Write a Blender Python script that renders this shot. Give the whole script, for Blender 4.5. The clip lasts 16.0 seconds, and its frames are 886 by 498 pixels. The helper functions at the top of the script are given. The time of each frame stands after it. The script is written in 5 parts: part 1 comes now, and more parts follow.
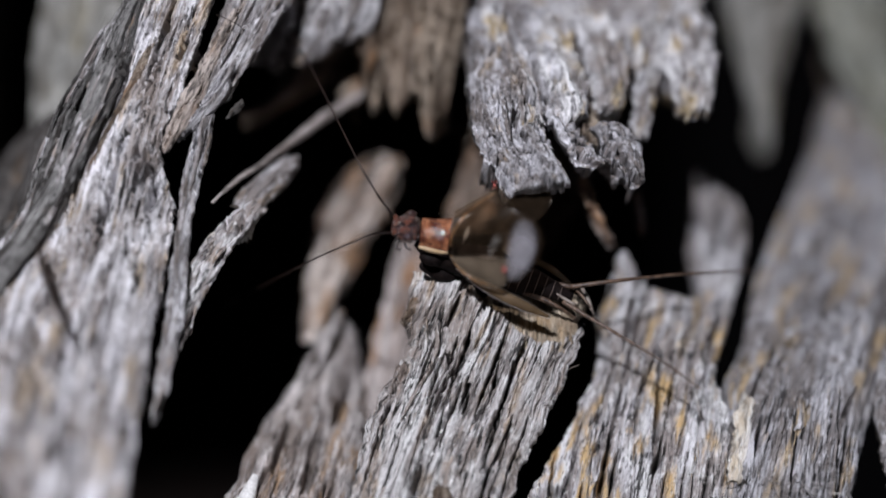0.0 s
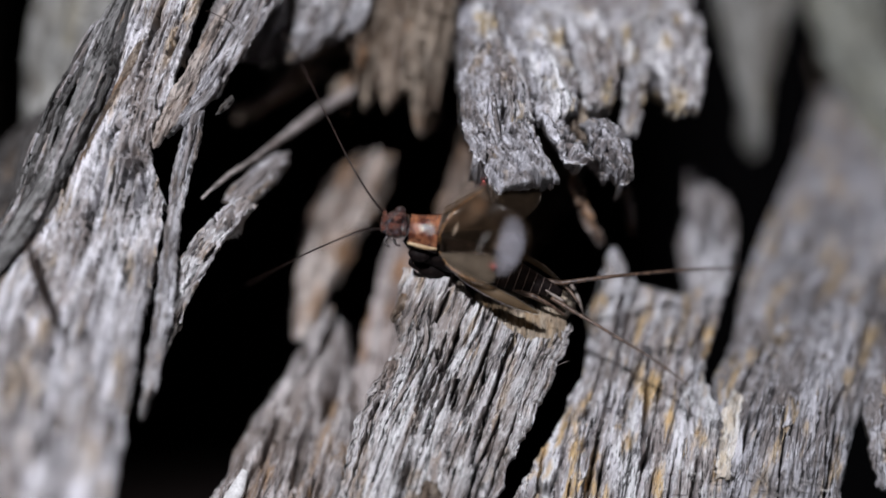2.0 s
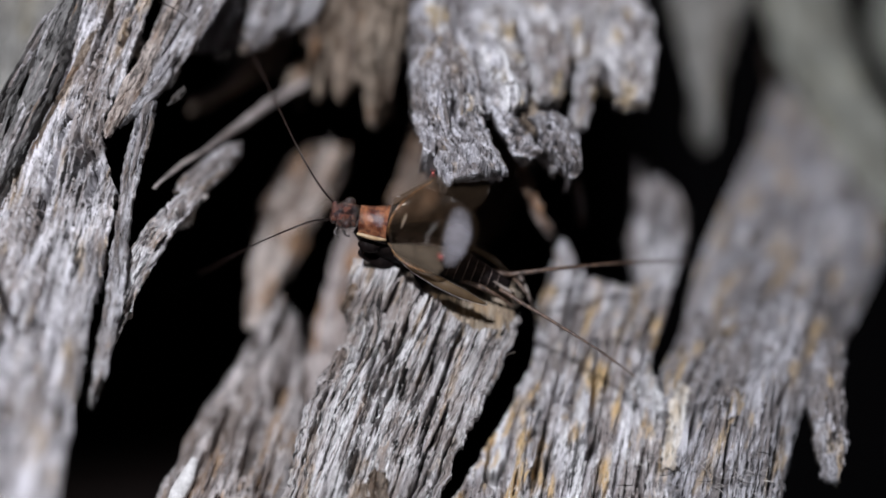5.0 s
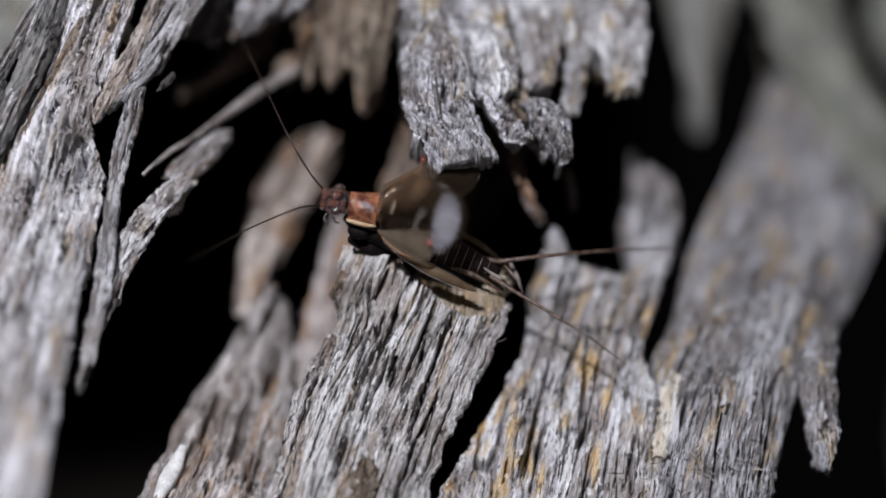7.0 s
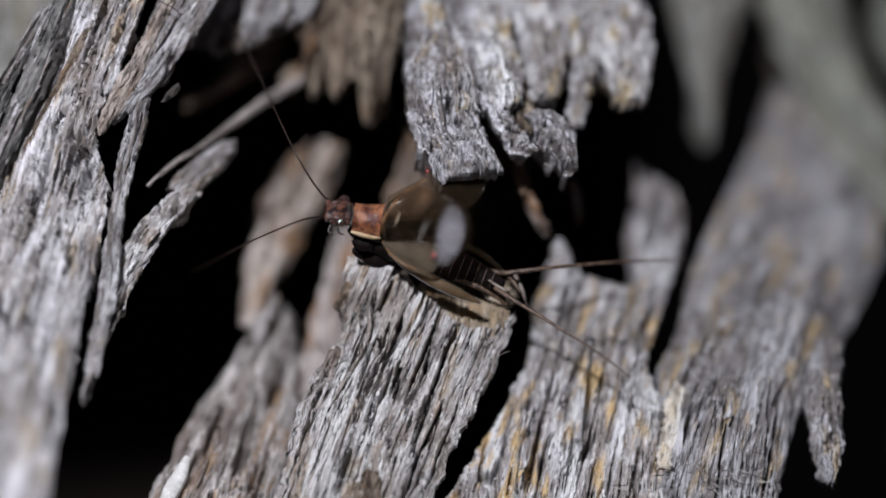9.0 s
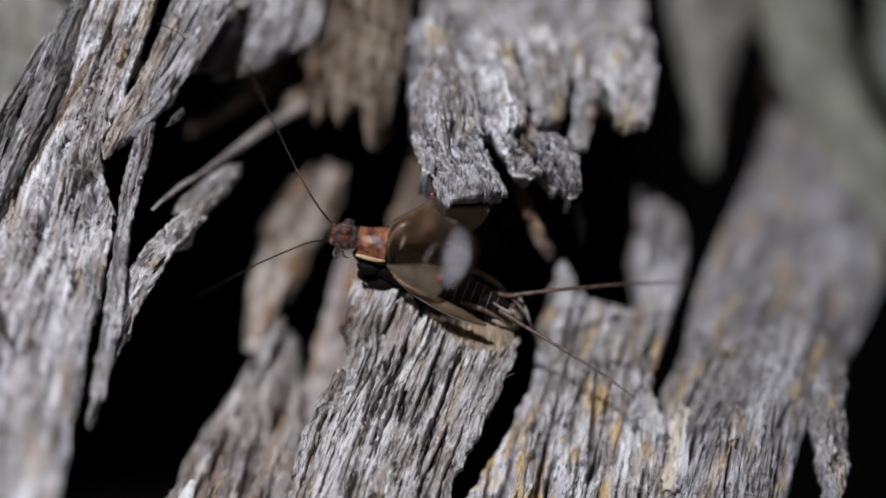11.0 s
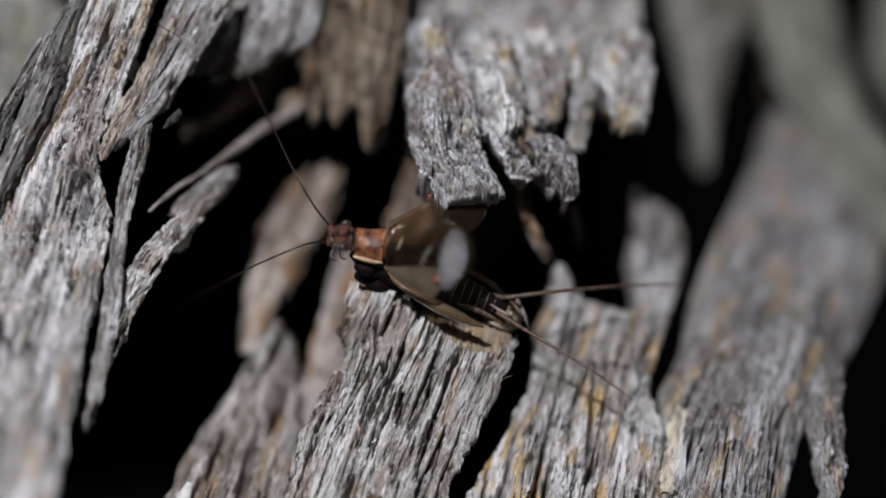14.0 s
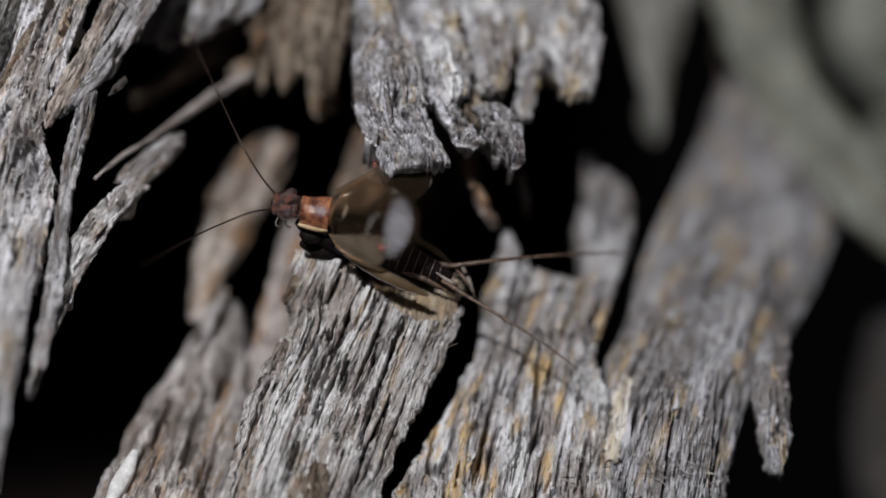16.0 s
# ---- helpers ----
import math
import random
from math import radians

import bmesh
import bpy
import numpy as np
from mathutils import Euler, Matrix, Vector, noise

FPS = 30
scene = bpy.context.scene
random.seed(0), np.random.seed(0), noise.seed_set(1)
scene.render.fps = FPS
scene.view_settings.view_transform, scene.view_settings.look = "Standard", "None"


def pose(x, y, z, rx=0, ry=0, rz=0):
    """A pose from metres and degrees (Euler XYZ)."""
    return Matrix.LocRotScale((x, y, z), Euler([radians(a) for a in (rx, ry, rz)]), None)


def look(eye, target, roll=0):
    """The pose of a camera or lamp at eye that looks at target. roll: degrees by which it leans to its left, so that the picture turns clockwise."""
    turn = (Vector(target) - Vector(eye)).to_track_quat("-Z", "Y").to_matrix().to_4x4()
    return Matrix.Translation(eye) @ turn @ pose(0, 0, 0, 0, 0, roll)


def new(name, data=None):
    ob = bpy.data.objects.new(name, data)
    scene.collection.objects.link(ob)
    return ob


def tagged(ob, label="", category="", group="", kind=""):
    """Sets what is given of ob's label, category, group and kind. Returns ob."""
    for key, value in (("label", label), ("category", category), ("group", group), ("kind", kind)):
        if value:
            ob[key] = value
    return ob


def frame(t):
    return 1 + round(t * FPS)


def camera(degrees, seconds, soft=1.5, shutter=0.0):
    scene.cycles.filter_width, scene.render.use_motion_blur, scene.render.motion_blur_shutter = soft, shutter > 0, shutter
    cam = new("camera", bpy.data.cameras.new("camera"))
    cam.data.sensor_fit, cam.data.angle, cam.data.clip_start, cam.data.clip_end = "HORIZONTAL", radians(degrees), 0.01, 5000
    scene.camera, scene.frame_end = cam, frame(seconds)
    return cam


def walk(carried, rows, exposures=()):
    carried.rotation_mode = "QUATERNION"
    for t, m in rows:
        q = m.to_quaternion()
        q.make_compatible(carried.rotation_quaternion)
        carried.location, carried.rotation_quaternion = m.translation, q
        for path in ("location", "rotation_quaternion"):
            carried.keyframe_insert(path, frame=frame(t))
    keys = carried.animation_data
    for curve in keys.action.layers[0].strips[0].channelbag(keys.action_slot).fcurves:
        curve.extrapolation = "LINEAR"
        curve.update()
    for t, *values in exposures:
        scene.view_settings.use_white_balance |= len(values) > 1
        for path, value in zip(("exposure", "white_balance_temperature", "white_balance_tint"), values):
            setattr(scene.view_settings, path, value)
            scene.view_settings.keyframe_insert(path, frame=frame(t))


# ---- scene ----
cam = camera(22, 16.0, soft=1.7, shutter=0.5)
# a close-up lens, wide open: focus on the cricket, 15 cm away
cam.data.dof.use_dof = True
cam.data.dof.focus_distance = 0.1495
cam.data.dof.aperture_fstop = 6.6
cam.data.dof.aperture_blades = 9
PATH = [
    (0, (0.00000, -0.15000, 0.00000), (-0.00000, 0.00000, 0.00000), -0.001),
    (0.5, (0.00078, -0.15022, 0.00122), (-0.00003, -0.00022, 0.00145), 0.003),
    (1, (0.00159, -0.15012, 0.00011), (0.00116, -0.00012, -0.00049), -0.131),
    (1.5, (0.00158, -0.15023, 0.00111), (0.00114, -0.00023, 0.00025), -0.012),
    (2, (0.00133, -0.15022, -0.00021), (0.00071, -0.00022, -0.00025), 0.120),
    (2.5, (0.00159, -0.15048, 0.00023), (0.00134, -0.00048, -0.00014), 0.064),
    (3, (0.00186, -0.15062, 0.00104), (0.00107, -0.00063, 0.00062), 0.089),
    (3.5, (0.00185, -0.15135, 0.00114), (0.00148, -0.00135, 0.00121), 0.229),
    (4, (0.00263, -0.15169, 0.00031), (0.00284, -0.00169, -0.00042), 0.341),
    (4.2, (0.00286, -0.15155, 0.00021), (0.00357, -0.00155, -0.00054), 0.464),
    (6.5, (0.00422, -0.15138, -0.00133), (0.00451, -0.00138, -0.00142), 0.528),
    (7, (0.00439, -0.15081, -0.00137), (0.00473, -0.00081, -0.00169), 0.553),
    (7.5, (0.00418, -0.15112, -0.00089), (0.00426, -0.00112, -0.00106), 0.677),
    (8, (0.00495, -0.15123, -0.00101), (0.00562, -0.00123, -0.00127), 0.662),
    (8.5, (0.00533, -0.15102, -0.00035), (0.00525, -0.00102, -0.00083), 0.642),
    (9, (0.00478, -0.15079, -0.00023), (0.00443, -0.00079, -0.00092), 0.652),
    (9.2, (0.00523, -0.15104, -0.00061), (0.00537, -0.00104, -0.00108), 0.643),
    (11.3, (0.00323, -0.15102, -0.00120), (0.00336, -0.00103, 0.00045), 0.411),
    (11.5, (0.00270, -0.15081, -0.00142), (0.00297, -0.00082, 0.00023), 0.445),
    (12, (0.00367, -0.15086, -0.00017), (0.00450, -0.00087, 0.00027), 0.499),
    (12.5, (0.00331, -0.15098, -0.00031), (0.00374, -0.00098, 0.00061), 0.563),
    (13, (0.00344, -0.15086, -0.00151), (0.00427, -0.00087, -0.00008), 0.501),
    (13.5, (0.00372, -0.15095, -0.00189), (0.00484, -0.00097, 0.00017), 0.498),
    (14, (0.00341, -0.15085, -0.00121), (0.00428, -0.00086, 0.00069), 0.439),
    (14.5, (0.00340, -0.15066, -0.00142), (0.00382, -0.00067, -0.00019), 0.513),
    (15, (0.00509, -0.15063, -0.00118), (0.00648, -0.00063, -0.00113), 0.523),
    (15.5, (0.00609, -0.15089, -0.00242), (0.00776, -0.00090, -0.00179), 0.348),
    (16, (0.00609, -0.15088, -0.00110), (0.00789, -0.00090, -0.00137), 0.535),
]
# the picture dims and warms a little towards the end
EXPOSURES = [(0, 0.03, 6200, 10), (4, 0.06, 6200, 10), (9, 0.01, 6230, 9), (12.5, -0.09, 6390, 8), (16, -0.18, 6520, 6)]
walk(cam, [(t, look(eye, target, roll)) for t, eye, target, roll in PATH], EXPOSURES)

# ---- night, and one torch held above and to the side of the lens ----
world = bpy.data.worlds.new("night")
scene.world = world
world.use_nodes = True
world.node_tree.nodes["Background"].inputs["Color"].default_value = (0.7, 0.65, 0.75, 1)
world.node_tree.nodes["Background"].inputs["Strength"].default_value = 0.002
torch_light = bpy.data.lights.new("torch", "AREA")
torch_light.shape, torch_light.size, torch_light.energy = "DISK", 0.014, 1.12
torch_light.color = (0.985, 0.965, 1.0)
torch = new("torch", torch_light)
torch.matrix_world = look((-0.052, -0.255, 0.128), (0.0, 0.0, 0.0))

MM = 0.001


# ---- materials ----
class Nodes:
    """A small builder for one node material."""

    def __init__(self, name):
        self.mat = bpy.data.materials.new(name)
        self.mat.use_nodes = True
        self.tree = self.mat.node_tree
        self.bsdf = self.tree.nodes["Principled BSDF"]
        self.out = self.tree.nodes["Material Output"]

    def add(self, kind, **inputs):
        node = self.tree.nodes.new(kind)
        for key, value in inputs.items():
            self.set(node, key.replace("_", " "), value)
        return node

    def set(self, node, key, value):
        slot = node.inputs[int(key) if key.isdigit() else key]
        if isinstance(value, bpy.types.NodeSocket):
            self.tree.links.new(value, slot)
        else:
            slot.default_value = value

    def noise(self, coord, sx, sy, detail=4.0, rough=0.6, shift=0.0):
        m = self.add("ShaderNodeMapping", Vector=coord, Scale=(sx, sy, sx), Location=(shift, shift * 1.7, shift * 0.6))
        n = self.add("ShaderNodeTexNoise", Vector=m.outputs[0], Scale=1.0, Detail=detail, Roughness=rough)
        return n.outputs["Fac"]

    def ramp(self, fac, *stops):
        node = self.tree.nodes.new("ShaderNodeValToRGB")
        while len(node.color_ramp.elements) < len(stops):
            node.color_ramp.elements.new(0.5)
        for e, (p, c) in zip(node.color_ramp.elements, stops):
            e.position, e.color = p, (*c, 1) if len(c) == 3 else c
        self.tree.links.new(fac, node.inputs[0])
        return node.outputs[0]

    def mix(self, fac, a, b, how="MIX"):
        node = self.tree.nodes.new("ShaderNodeMix")
        node.data_type, node.blend_type = "RGBA", how
        for slot, value in ((node.inputs[0], fac), (node.inputs[6], a), (node.inputs[7], b)):
            if isinstance(value, bpy.types.NodeSocket):
                self.tree.links.new(value, slot)
            else:
                slot.default_value = value if isinstance(value, float) else (*value, 1)
        return node.outputs[2]


def grey(v):
    return (v, v, v)


def bark_material(name, pale, mid, dark, stain, stain_amount=0.5, gloss=0.55, patchy=0.62, short=1.0, flecks=0.6):
    """Weathered bark: strands of unlike tone, bleached and brown patches, dark specks, ochre stains, fine relief."""
    k = Nodes(name)
    uv = k.add("ShaderNodeMapping", Vector=k.add("ShaderNodeUVMap").outputs[0], Scale=(1.0, short, 1.0)).outputs[0]
    rnd = k.add("ShaderNodeObjectInfo").outputs["Random"]
    strand = k.tree.nodes.new("ShaderNodeAttribute")
    strand.attribute_name = "strand_tone"
    tone = strand.outputs["Fac"]
    grain = k.noise(uv, 3.0, 0.22, 5.0, 0.62)
    fine = k.noise(uv, 7.0, 0.6, 4.0, 0.66, 3.1)
    grit = k.noise(uv, 6.0, 1.3, 4.0, 0.72, 9.4)
    broad = k.noise(uv, 0.62, 0.2, 5.0, 0.68, 33.0)
    patch = k.noise(uv, 0.36, 0.16, 5.0, 0.66, 7.7)
    speck = k.noise(uv, 0.95, 0.24, 4.0, 0.55, 12.3)
    bleach = k.noise(uv, 1.3, 0.5, 5.0, 0.7, 52.0)
    warm = tuple(m * c for m, c in zip((0.80, 0.715, 0.64), mid))
    white = tuple(min(0.92, 1.25 * c) for c in pale)
    base = k.mix(k.ramp(broad, (0.38, grey(0.0)), (0.62, grey(1.0))), mid, pale)
    base = k.mix(k.ramp(tone, (0.30, grey(0.75)), (0.44, grey(0.0))), base, warm)
    base = k.mix(k.ramp(tone, (0.56, grey(0.0)), (0.74, grey(0.75))), base, white)
    base = k.mix(k.ramp(patch, (0.50, grey(0.0)), (0.60, grey(patchy))), base, warm)
    base = k.mix(k.ramp(bleach, (0.54, grey(0.0)), (0.66, grey(0.85))), base, white)
    base = k.mix(k.ramp(bleach, (0.32, grey(0.55)), (0.44, grey(0.0))), base, tuple(0.55 * c for c in mid))
    base = k.mix(k.ramp(grain, (0.34, grey(0.7)), (0.45, grey(0.0))), base, tuple(0.5 * (c + d) for c, d in zip(warm, dark)))
    base = k.mix(k.ramp(speck, (0.60 - 0.07 * stain_amount, grey(0.0)), (0.70 - 0.07 * stain_amount, grey(min(1.0, 1.3 * stain_amount)))), base, stain)
    base = k.mix(k.ramp(fine, (0.34, grey(0.9)), (0.42, grey(0.0))), base, tuple(0.8 * c for c in dark))
    base = k.mix(k.ramp(grit, (0.35, grey(0.9)), (0.41, grey(0.0))), base, dark)
    where = k.ramp(k.noise(uv, 0.5, 0.22, 3.0, 0.6, 71.0), (0.42, grey(0.15)), (0.56, grey(1.0)))
    for sx, sy, shift in ((4.2, 0.5, 81.0), (9.5, 1.0, 91.0)):
        fleck = k.ramp(k.noise(uv, sx, sy, 3.0, 0.6, shift), (0.385, grey(flecks)), (0.415, grey(0.0)))
        base = k.mix(k.mix(1.0, fleck, where, "MULTIPLY"), base, tuple(0.35 * c for c in dark))
    base = k.mix(k.ramp(grit, (0.59, grey(0.0)), (0.66, grey(0.7))), base, white)
    lift = k.add("ShaderNodeMapRange", Value=rnd)
    lift.inputs[3].default_value, lift.inputs[4].default_value = 0.9, 1.1
    k.set(k.bsdf, "Base Color", k.add("ShaderNodeHueSaturation", Color=base, Value=lift.outputs[0]).outputs[0])
    k.set(k.bsdf, "Roughness", k.ramp(fine, (0.3, grey(gloss - 0.2)), (0.7, grey(gloss + 0.15))))
    k.set(k.bsdf, "Specular IOR Level", 0.45)
    b1 = k.add("ShaderNodeBump", Height=grain, Strength=0.5, Distance=0.0003)
    b2 = k.add("ShaderNodeBump", Height=fine, Strength=0.8, Distance=0.0002, Normal=b1.outputs[0])
    b3 = k.add("ShaderNodeBump", Height=grit, Strength=1.0, Distance=0.0002, Normal=b2.outputs[0])
    k.set(k.bsdf, "Normal", b3.outputs[0])
    return k.mat


def plain_material(name, a, b, scale, gloss, bump=0.0, spec=0.5, coat=0.0):
    """Mottled skin, shell or wood: two colours by a noise of the given scale per metre."""
    k = Nodes(name)
    co = k.add("ShaderNodeTexCoord").outputs["Object"]
    n1 = k.noise(co, scale, scale, 5.0, 0.65)
    n2 = k.noise(co, scale * 4, scale * 4, 4.0, 0.6, 4.0)
    k.set(k.bsdf, "Base Color", k.mix(k.ramp(n2, (0.4, grey(0.0)), (0.7, grey(0.35))), k.ramp(n1, (0.42, a), (0.58, b)), tuple(0.5 * c for c in a)))
    k.set(k.bsdf, "Roughness", k.ramp(n2, (0.3, grey(max(0.05, gloss - 0.1))), (0.7, grey(gloss + 0.15))))
    k.set(k.bsdf, "Specular IOR Level", spec)
    k.set(k.bsdf, "Coat Weight", coat)
    if bump:
        k.set(k.bsdf, "Normal", k.add("ShaderNodeBump", Height=n2, Strength=0.7, Distance=bump).outputs[0])
    return k.mat


def wing_material(name, tint, body, cover, gloss, sheen, soft=None):
    """A thin veined membrane: partly clear, partly brown, with a wet gloss."""
    k = Nodes(name)
    co = k.add("ShaderNodeTexCoord").outputs["Object"]
    n = k.noise(co, 900, 900, 4.0, 0.6)
    clear = k.add("ShaderNodeBsdfTransparent", Color=(*tint, 1))
    k.set(k.bsdf, "Base Color", k.ramp(n, (0.3, tuple(0.7 * c for c in body)), (0.7, body)))
    k.set(k.bsdf, "Roughness", gloss)
    k.set(k.bsdf, "Specular IOR Level", sheen)
    k.set(k.bsdf, "Normal", k.add("ShaderNodeBump", Height=n, Strength=0.25, Distance=0.0002).outputs[0])
    thin = k.add("ShaderNodeBsdfTranslucent", Color=(*body, 1))
    solid = k.tree.nodes.new("ShaderNodeMixShader")
    solid.inputs[0].default_value = 0.3
    k.tree.links.new(k.bsdf.outputs[0], solid.inputs[1])
    k.tree.links.new(thin.outputs[0], solid.inputs[2])
    both = k.tree.nodes.new("ShaderNodeMixShader")
    amount = k.ramp(n, (0.3, grey(cover * 0.85)), (0.7, grey(min(1.0, cover * 1.15))))
    if soft:
        # the cover fades out with distance from a given centre
        away = k.tree.nodes.new("ShaderNodeVectorMath")
        away.operation = "DISTANCE"
        k.tree.links.new(co, away.inputs[0])
        away.inputs[1].default_value = soft[0]
        far = k.add("ShaderNodeMath")
        far.operation = "DIVIDE"
        k.tree.links.new(away.outputs["Value"], far.inputs[0])
        far.inputs[1].default_value = soft[1]
        amount = k.mix(k.ramp(far.outputs[0], (0.25, grey(0.0)), (1.0, grey(1.0))), amount, grey(0.0))
    k.set(both, "0", amount)
    k.tree.links.new(clear.outputs[0], both.inputs[1])
    k.tree.links.new(solid.outputs[0], both.inputs[2])
    # a wet gloss that grows towards grazing angles
    sheet = k.add("ShaderNodeBsdfGlossy", Color=(0.9, 0.9, 0.92, 1), Roughness=gloss + 0.06)
    shine = k.tree.nodes.new("ShaderNodeMixShader")
    k.set(shine, "0", k.add("ShaderNodeFresnel", IOR=1.2).outputs[0])
    k.tree.links.new(both.outputs[0], shine.inputs[1])
    k.tree.links.new(sheet.outputs[0], shine.inputs[2])
    k.tree.links.new(shine.outputs[0], k.out.inputs[0])
    return k.mat


GREY_BARK = bark_material("grey_bark", (0.592, 0.584, 0.608), (0.258, 0.241, 0.245), (0.05, 0.043, 0.042), (0.34, 0.22, 0.11), 0.4)
SILVER_BARK = bark_material("silver_bark", (0.906, 0.887, 0.92), (0.402, 0.373, 0.369), (0.035, 0.029, 0.027), (0.42, 0.28, 0.15), 0.5, 0.42, 0.75, 1.0, 0.9)
CRUST_BARK = bark_material("crusty_bark", (0.704, 0.696, 0.744), (0.252, 0.238, 0.245), (0.03, 0.027, 0.029), (0.42, 0.31, 0.19), 0.4, 0.42, 0.75, 2.8)
FLAP_BARK = bark_material("flap_bark", (0.74, 0.73, 0.775), (0.31, 0.29, 0.295), (0.035, 0.030, 0.030), (0.52, 0.40, 0.23), 0.7, 0.42, 0.85, 1.4)
# tan of the light that comes through the wings, put into bark colour
WING_LIGHT_BARK = bark_material("wing_light_bark", (0.60, 0.51, 0.40), (0.32, 0.26, 0.19), (0.05, 0.04, 0.03), (0.36, 0.25, 0.14), 0.6, 0.6, 0.6, 1.0, 0.6)
SLAB_BARK = bark_material("slab_bark", (0.66, 0.65, 0.675), (0.315, 0.297, 0.30), (0.045, 0.038, 0.036), (0.46, 0.36, 0.25), 0.6, 0.62, 0.85, 0.85, 1.0)
OCHRE_BARK = bark_material("ochre_bark", (0.867, 0.858, 0.897), (0.419, 0.395, 0.404), (0.05, 0.043, 0.042), (0.66, 0.47, 0.24), 0.75, 0.5, 0.75, 1.0, 1.0)
BLUISH_BARK = bark_material("bluish_bark", (0.591, 0.586, 0.622), (0.245, 0.236, 0.245), (0.05, 0.044, 0.044), (0.52, 0.39, 0.23), 0.65, 0.5, 0.85, 1.0, 1.0)
AMBER = plain_material("amber_rim", (0.22, 0.11, 0.045), (0.40, 0.22, 0.10), 1600, 0.15, 0, 0.9, 0.4)
YELLOW_BARK = bark_material("yellow_bark", (0.90, 0.88, 0.84), (0.74, 0.68, 0.58), (0.25, 0.2, 0.15), (0.58, 0.42, 0.22), 0.4)
# near-black ridge: its turned-away darkness is in the colour; the torch lights it
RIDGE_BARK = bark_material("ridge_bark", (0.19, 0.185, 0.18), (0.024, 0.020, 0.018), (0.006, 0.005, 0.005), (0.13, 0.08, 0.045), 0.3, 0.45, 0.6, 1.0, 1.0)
STRIP_BARK = bark_material("strip_bark", (0.50, 0.44, 0.40), (0.26, 0.21, 0.18), (0.05, 0.036, 0.03), (0.34, 0.22, 0.13), 0.5, 0.55, 0.6, 1.0, 0.8)
# near-black bark: the shade on these pieces is put into the colour
DIM_BARK = bark_material("dim_bark", (0.0768, 0.0696, 0.0648), (0.0245, 0.0212, 0.0196), (0.016, 0.013, 0.012), (0.12, 0.075, 0.04), 0.4, 0.6)
BROWN_BARK = bark_material("brown_bark", (0.33, 0.272, 0.215), (0.142, 0.106, 0.078), (0.03, 0.021, 0.017), (0.28, 0.155, 0.078), 0.6, 0.55, 0.85)
WARM_BARK = bark_material("warm_bark", (0.64, 0.60, 0.59), (0.29, 0.253, 0.238), (0.05, 0.038, 0.033), (0.40, 0.25, 0.13), 0.65, 0.5, 0.85, 1.0, 0.9)
TAN_BARK = bark_material("tan_bark", (0.36, 0.29, 0.24), (0.15, 0.105, 0.078), (0.035, 0.024, 0.018), (0.33, 0.18, 0.09), 0.7, 0.55, 0.9)
COLUMN_BARK = bark_material("column_bark", (0.74, 0.665, 0.61), (0.345, 0.285, 0.248), (0.045, 0.032, 0.027), (0.34, 0.19, 0.09), 0.75, 0.55, 0.9)
STUB_BARK = bark_material("stub_bark", (0.80, 0.775, 0.785), (0.40, 0.37, 0.362), (0.035, 0.029, 0.027), (0.42, 0.29, 0.16), 0.45, 0.42, 0.75, 1.1, 1.0)
GREEN_BARK = bark_material("lichen_grey_bark", (0.32, 0.315, 0.295), (0.16, 0.156, 0.142), (0.06, 0.057, 0.05), (0.25, 0.22, 0.15), 0.5)
LICHEN_BARK = bark_material("lichen_bark", (0.35, 0.362, 0.322), (0.178, 0.183, 0.155), (0.06, 0.06, 0.05), (0.30, 0.28, 0.17), 0.4)
UMBER_BARK = bark_material("umber_bark", (0.464, 0.416, 0.4), (0.231, 0.194, 0.18), (0.06, 0.043, 0.036), (0.34, 0.19, 0.095), 0.7)
# pale colour for the highlights drawn on the near wing
GLINT = plain_material("wing_glint", (0.62, 0.58, 0.54), (0.80, 0.78, 0.75), 2000, 0.1, 0, 1.0, 0.8)
# wood darkened far below brown: the hollow's blackness is in the colour
SHADED_WOOD = bark_material("shaded_wood", (0.03, 0.018, 0.015), (0.02, 0.012, 0.010), (0.008, 0.005, 0.004), (0.03, 0.018, 0.012), 0.3, 0.9)
RUST = plain_material("rust_chitin", (0.10, 0.028, 0.015), (0.38, 0.15, 0.07), 1100, 0.14, 0.0002, 1.0, 0.8)
HEAD_BROWN = plain_material("head_chitin", (0.016, 0.007, 0.006), (0.17, 0.066, 0.045), 2400, 0.16, 0.0004, 1.0, 0.9)
CREAM = plain_material("cream_edge", (0.40, 0.27, 0.15), (0.60, 0.46, 0.29), 1500, 0.35)
BLACK = plain_material("black_chitin", (0.005, 0.003, 0.003), (0.012, 0.008, 0.007), 1500, 0.65, 0.00006, 0.1)
EYE = plain_material("eye", (0.02, 0.011, 0.011), (0.07, 0.035, 0.03), 3000, 0.08, 0, 1.0, 0.9)
PALE = plain_material("pale_skin", (0.18, 0.14, 0.12), (0.30, 0.26, 0.23), 1500, 0.4)
RING = plain_material("ring", (0.10, 0.07, 0.06), (0.19, 0.14, 0.12), 2500, 0.35)
CERCUS = plain_material("cercus_skin", (0.035, 0.02, 0.014), (0.15, 0.095, 0.065), 2600, 0.4, 0.00004)
ANTENNA = plain_material("antenna_skin", (0.015, 0.009, 0.008), (0.035, 0.02, 0.016), 2600, 0.35)
MITE = plain_material("mite_red", (0.30, 0.05, 0.04), (0.42, 0.10, 0.08), 3000, 0.35)
WHITE = plain_material("white_crust", (0.62, 0.61, 0.60), (0.82, 0.81, 0.80), 1800, 0.6, 0.0001)
NEEDLE = plain_material("needle", (0.012, 0.009, 0.008), (0.035, 0.025, 0.02), 1200, 0.8, 0, 0.15)
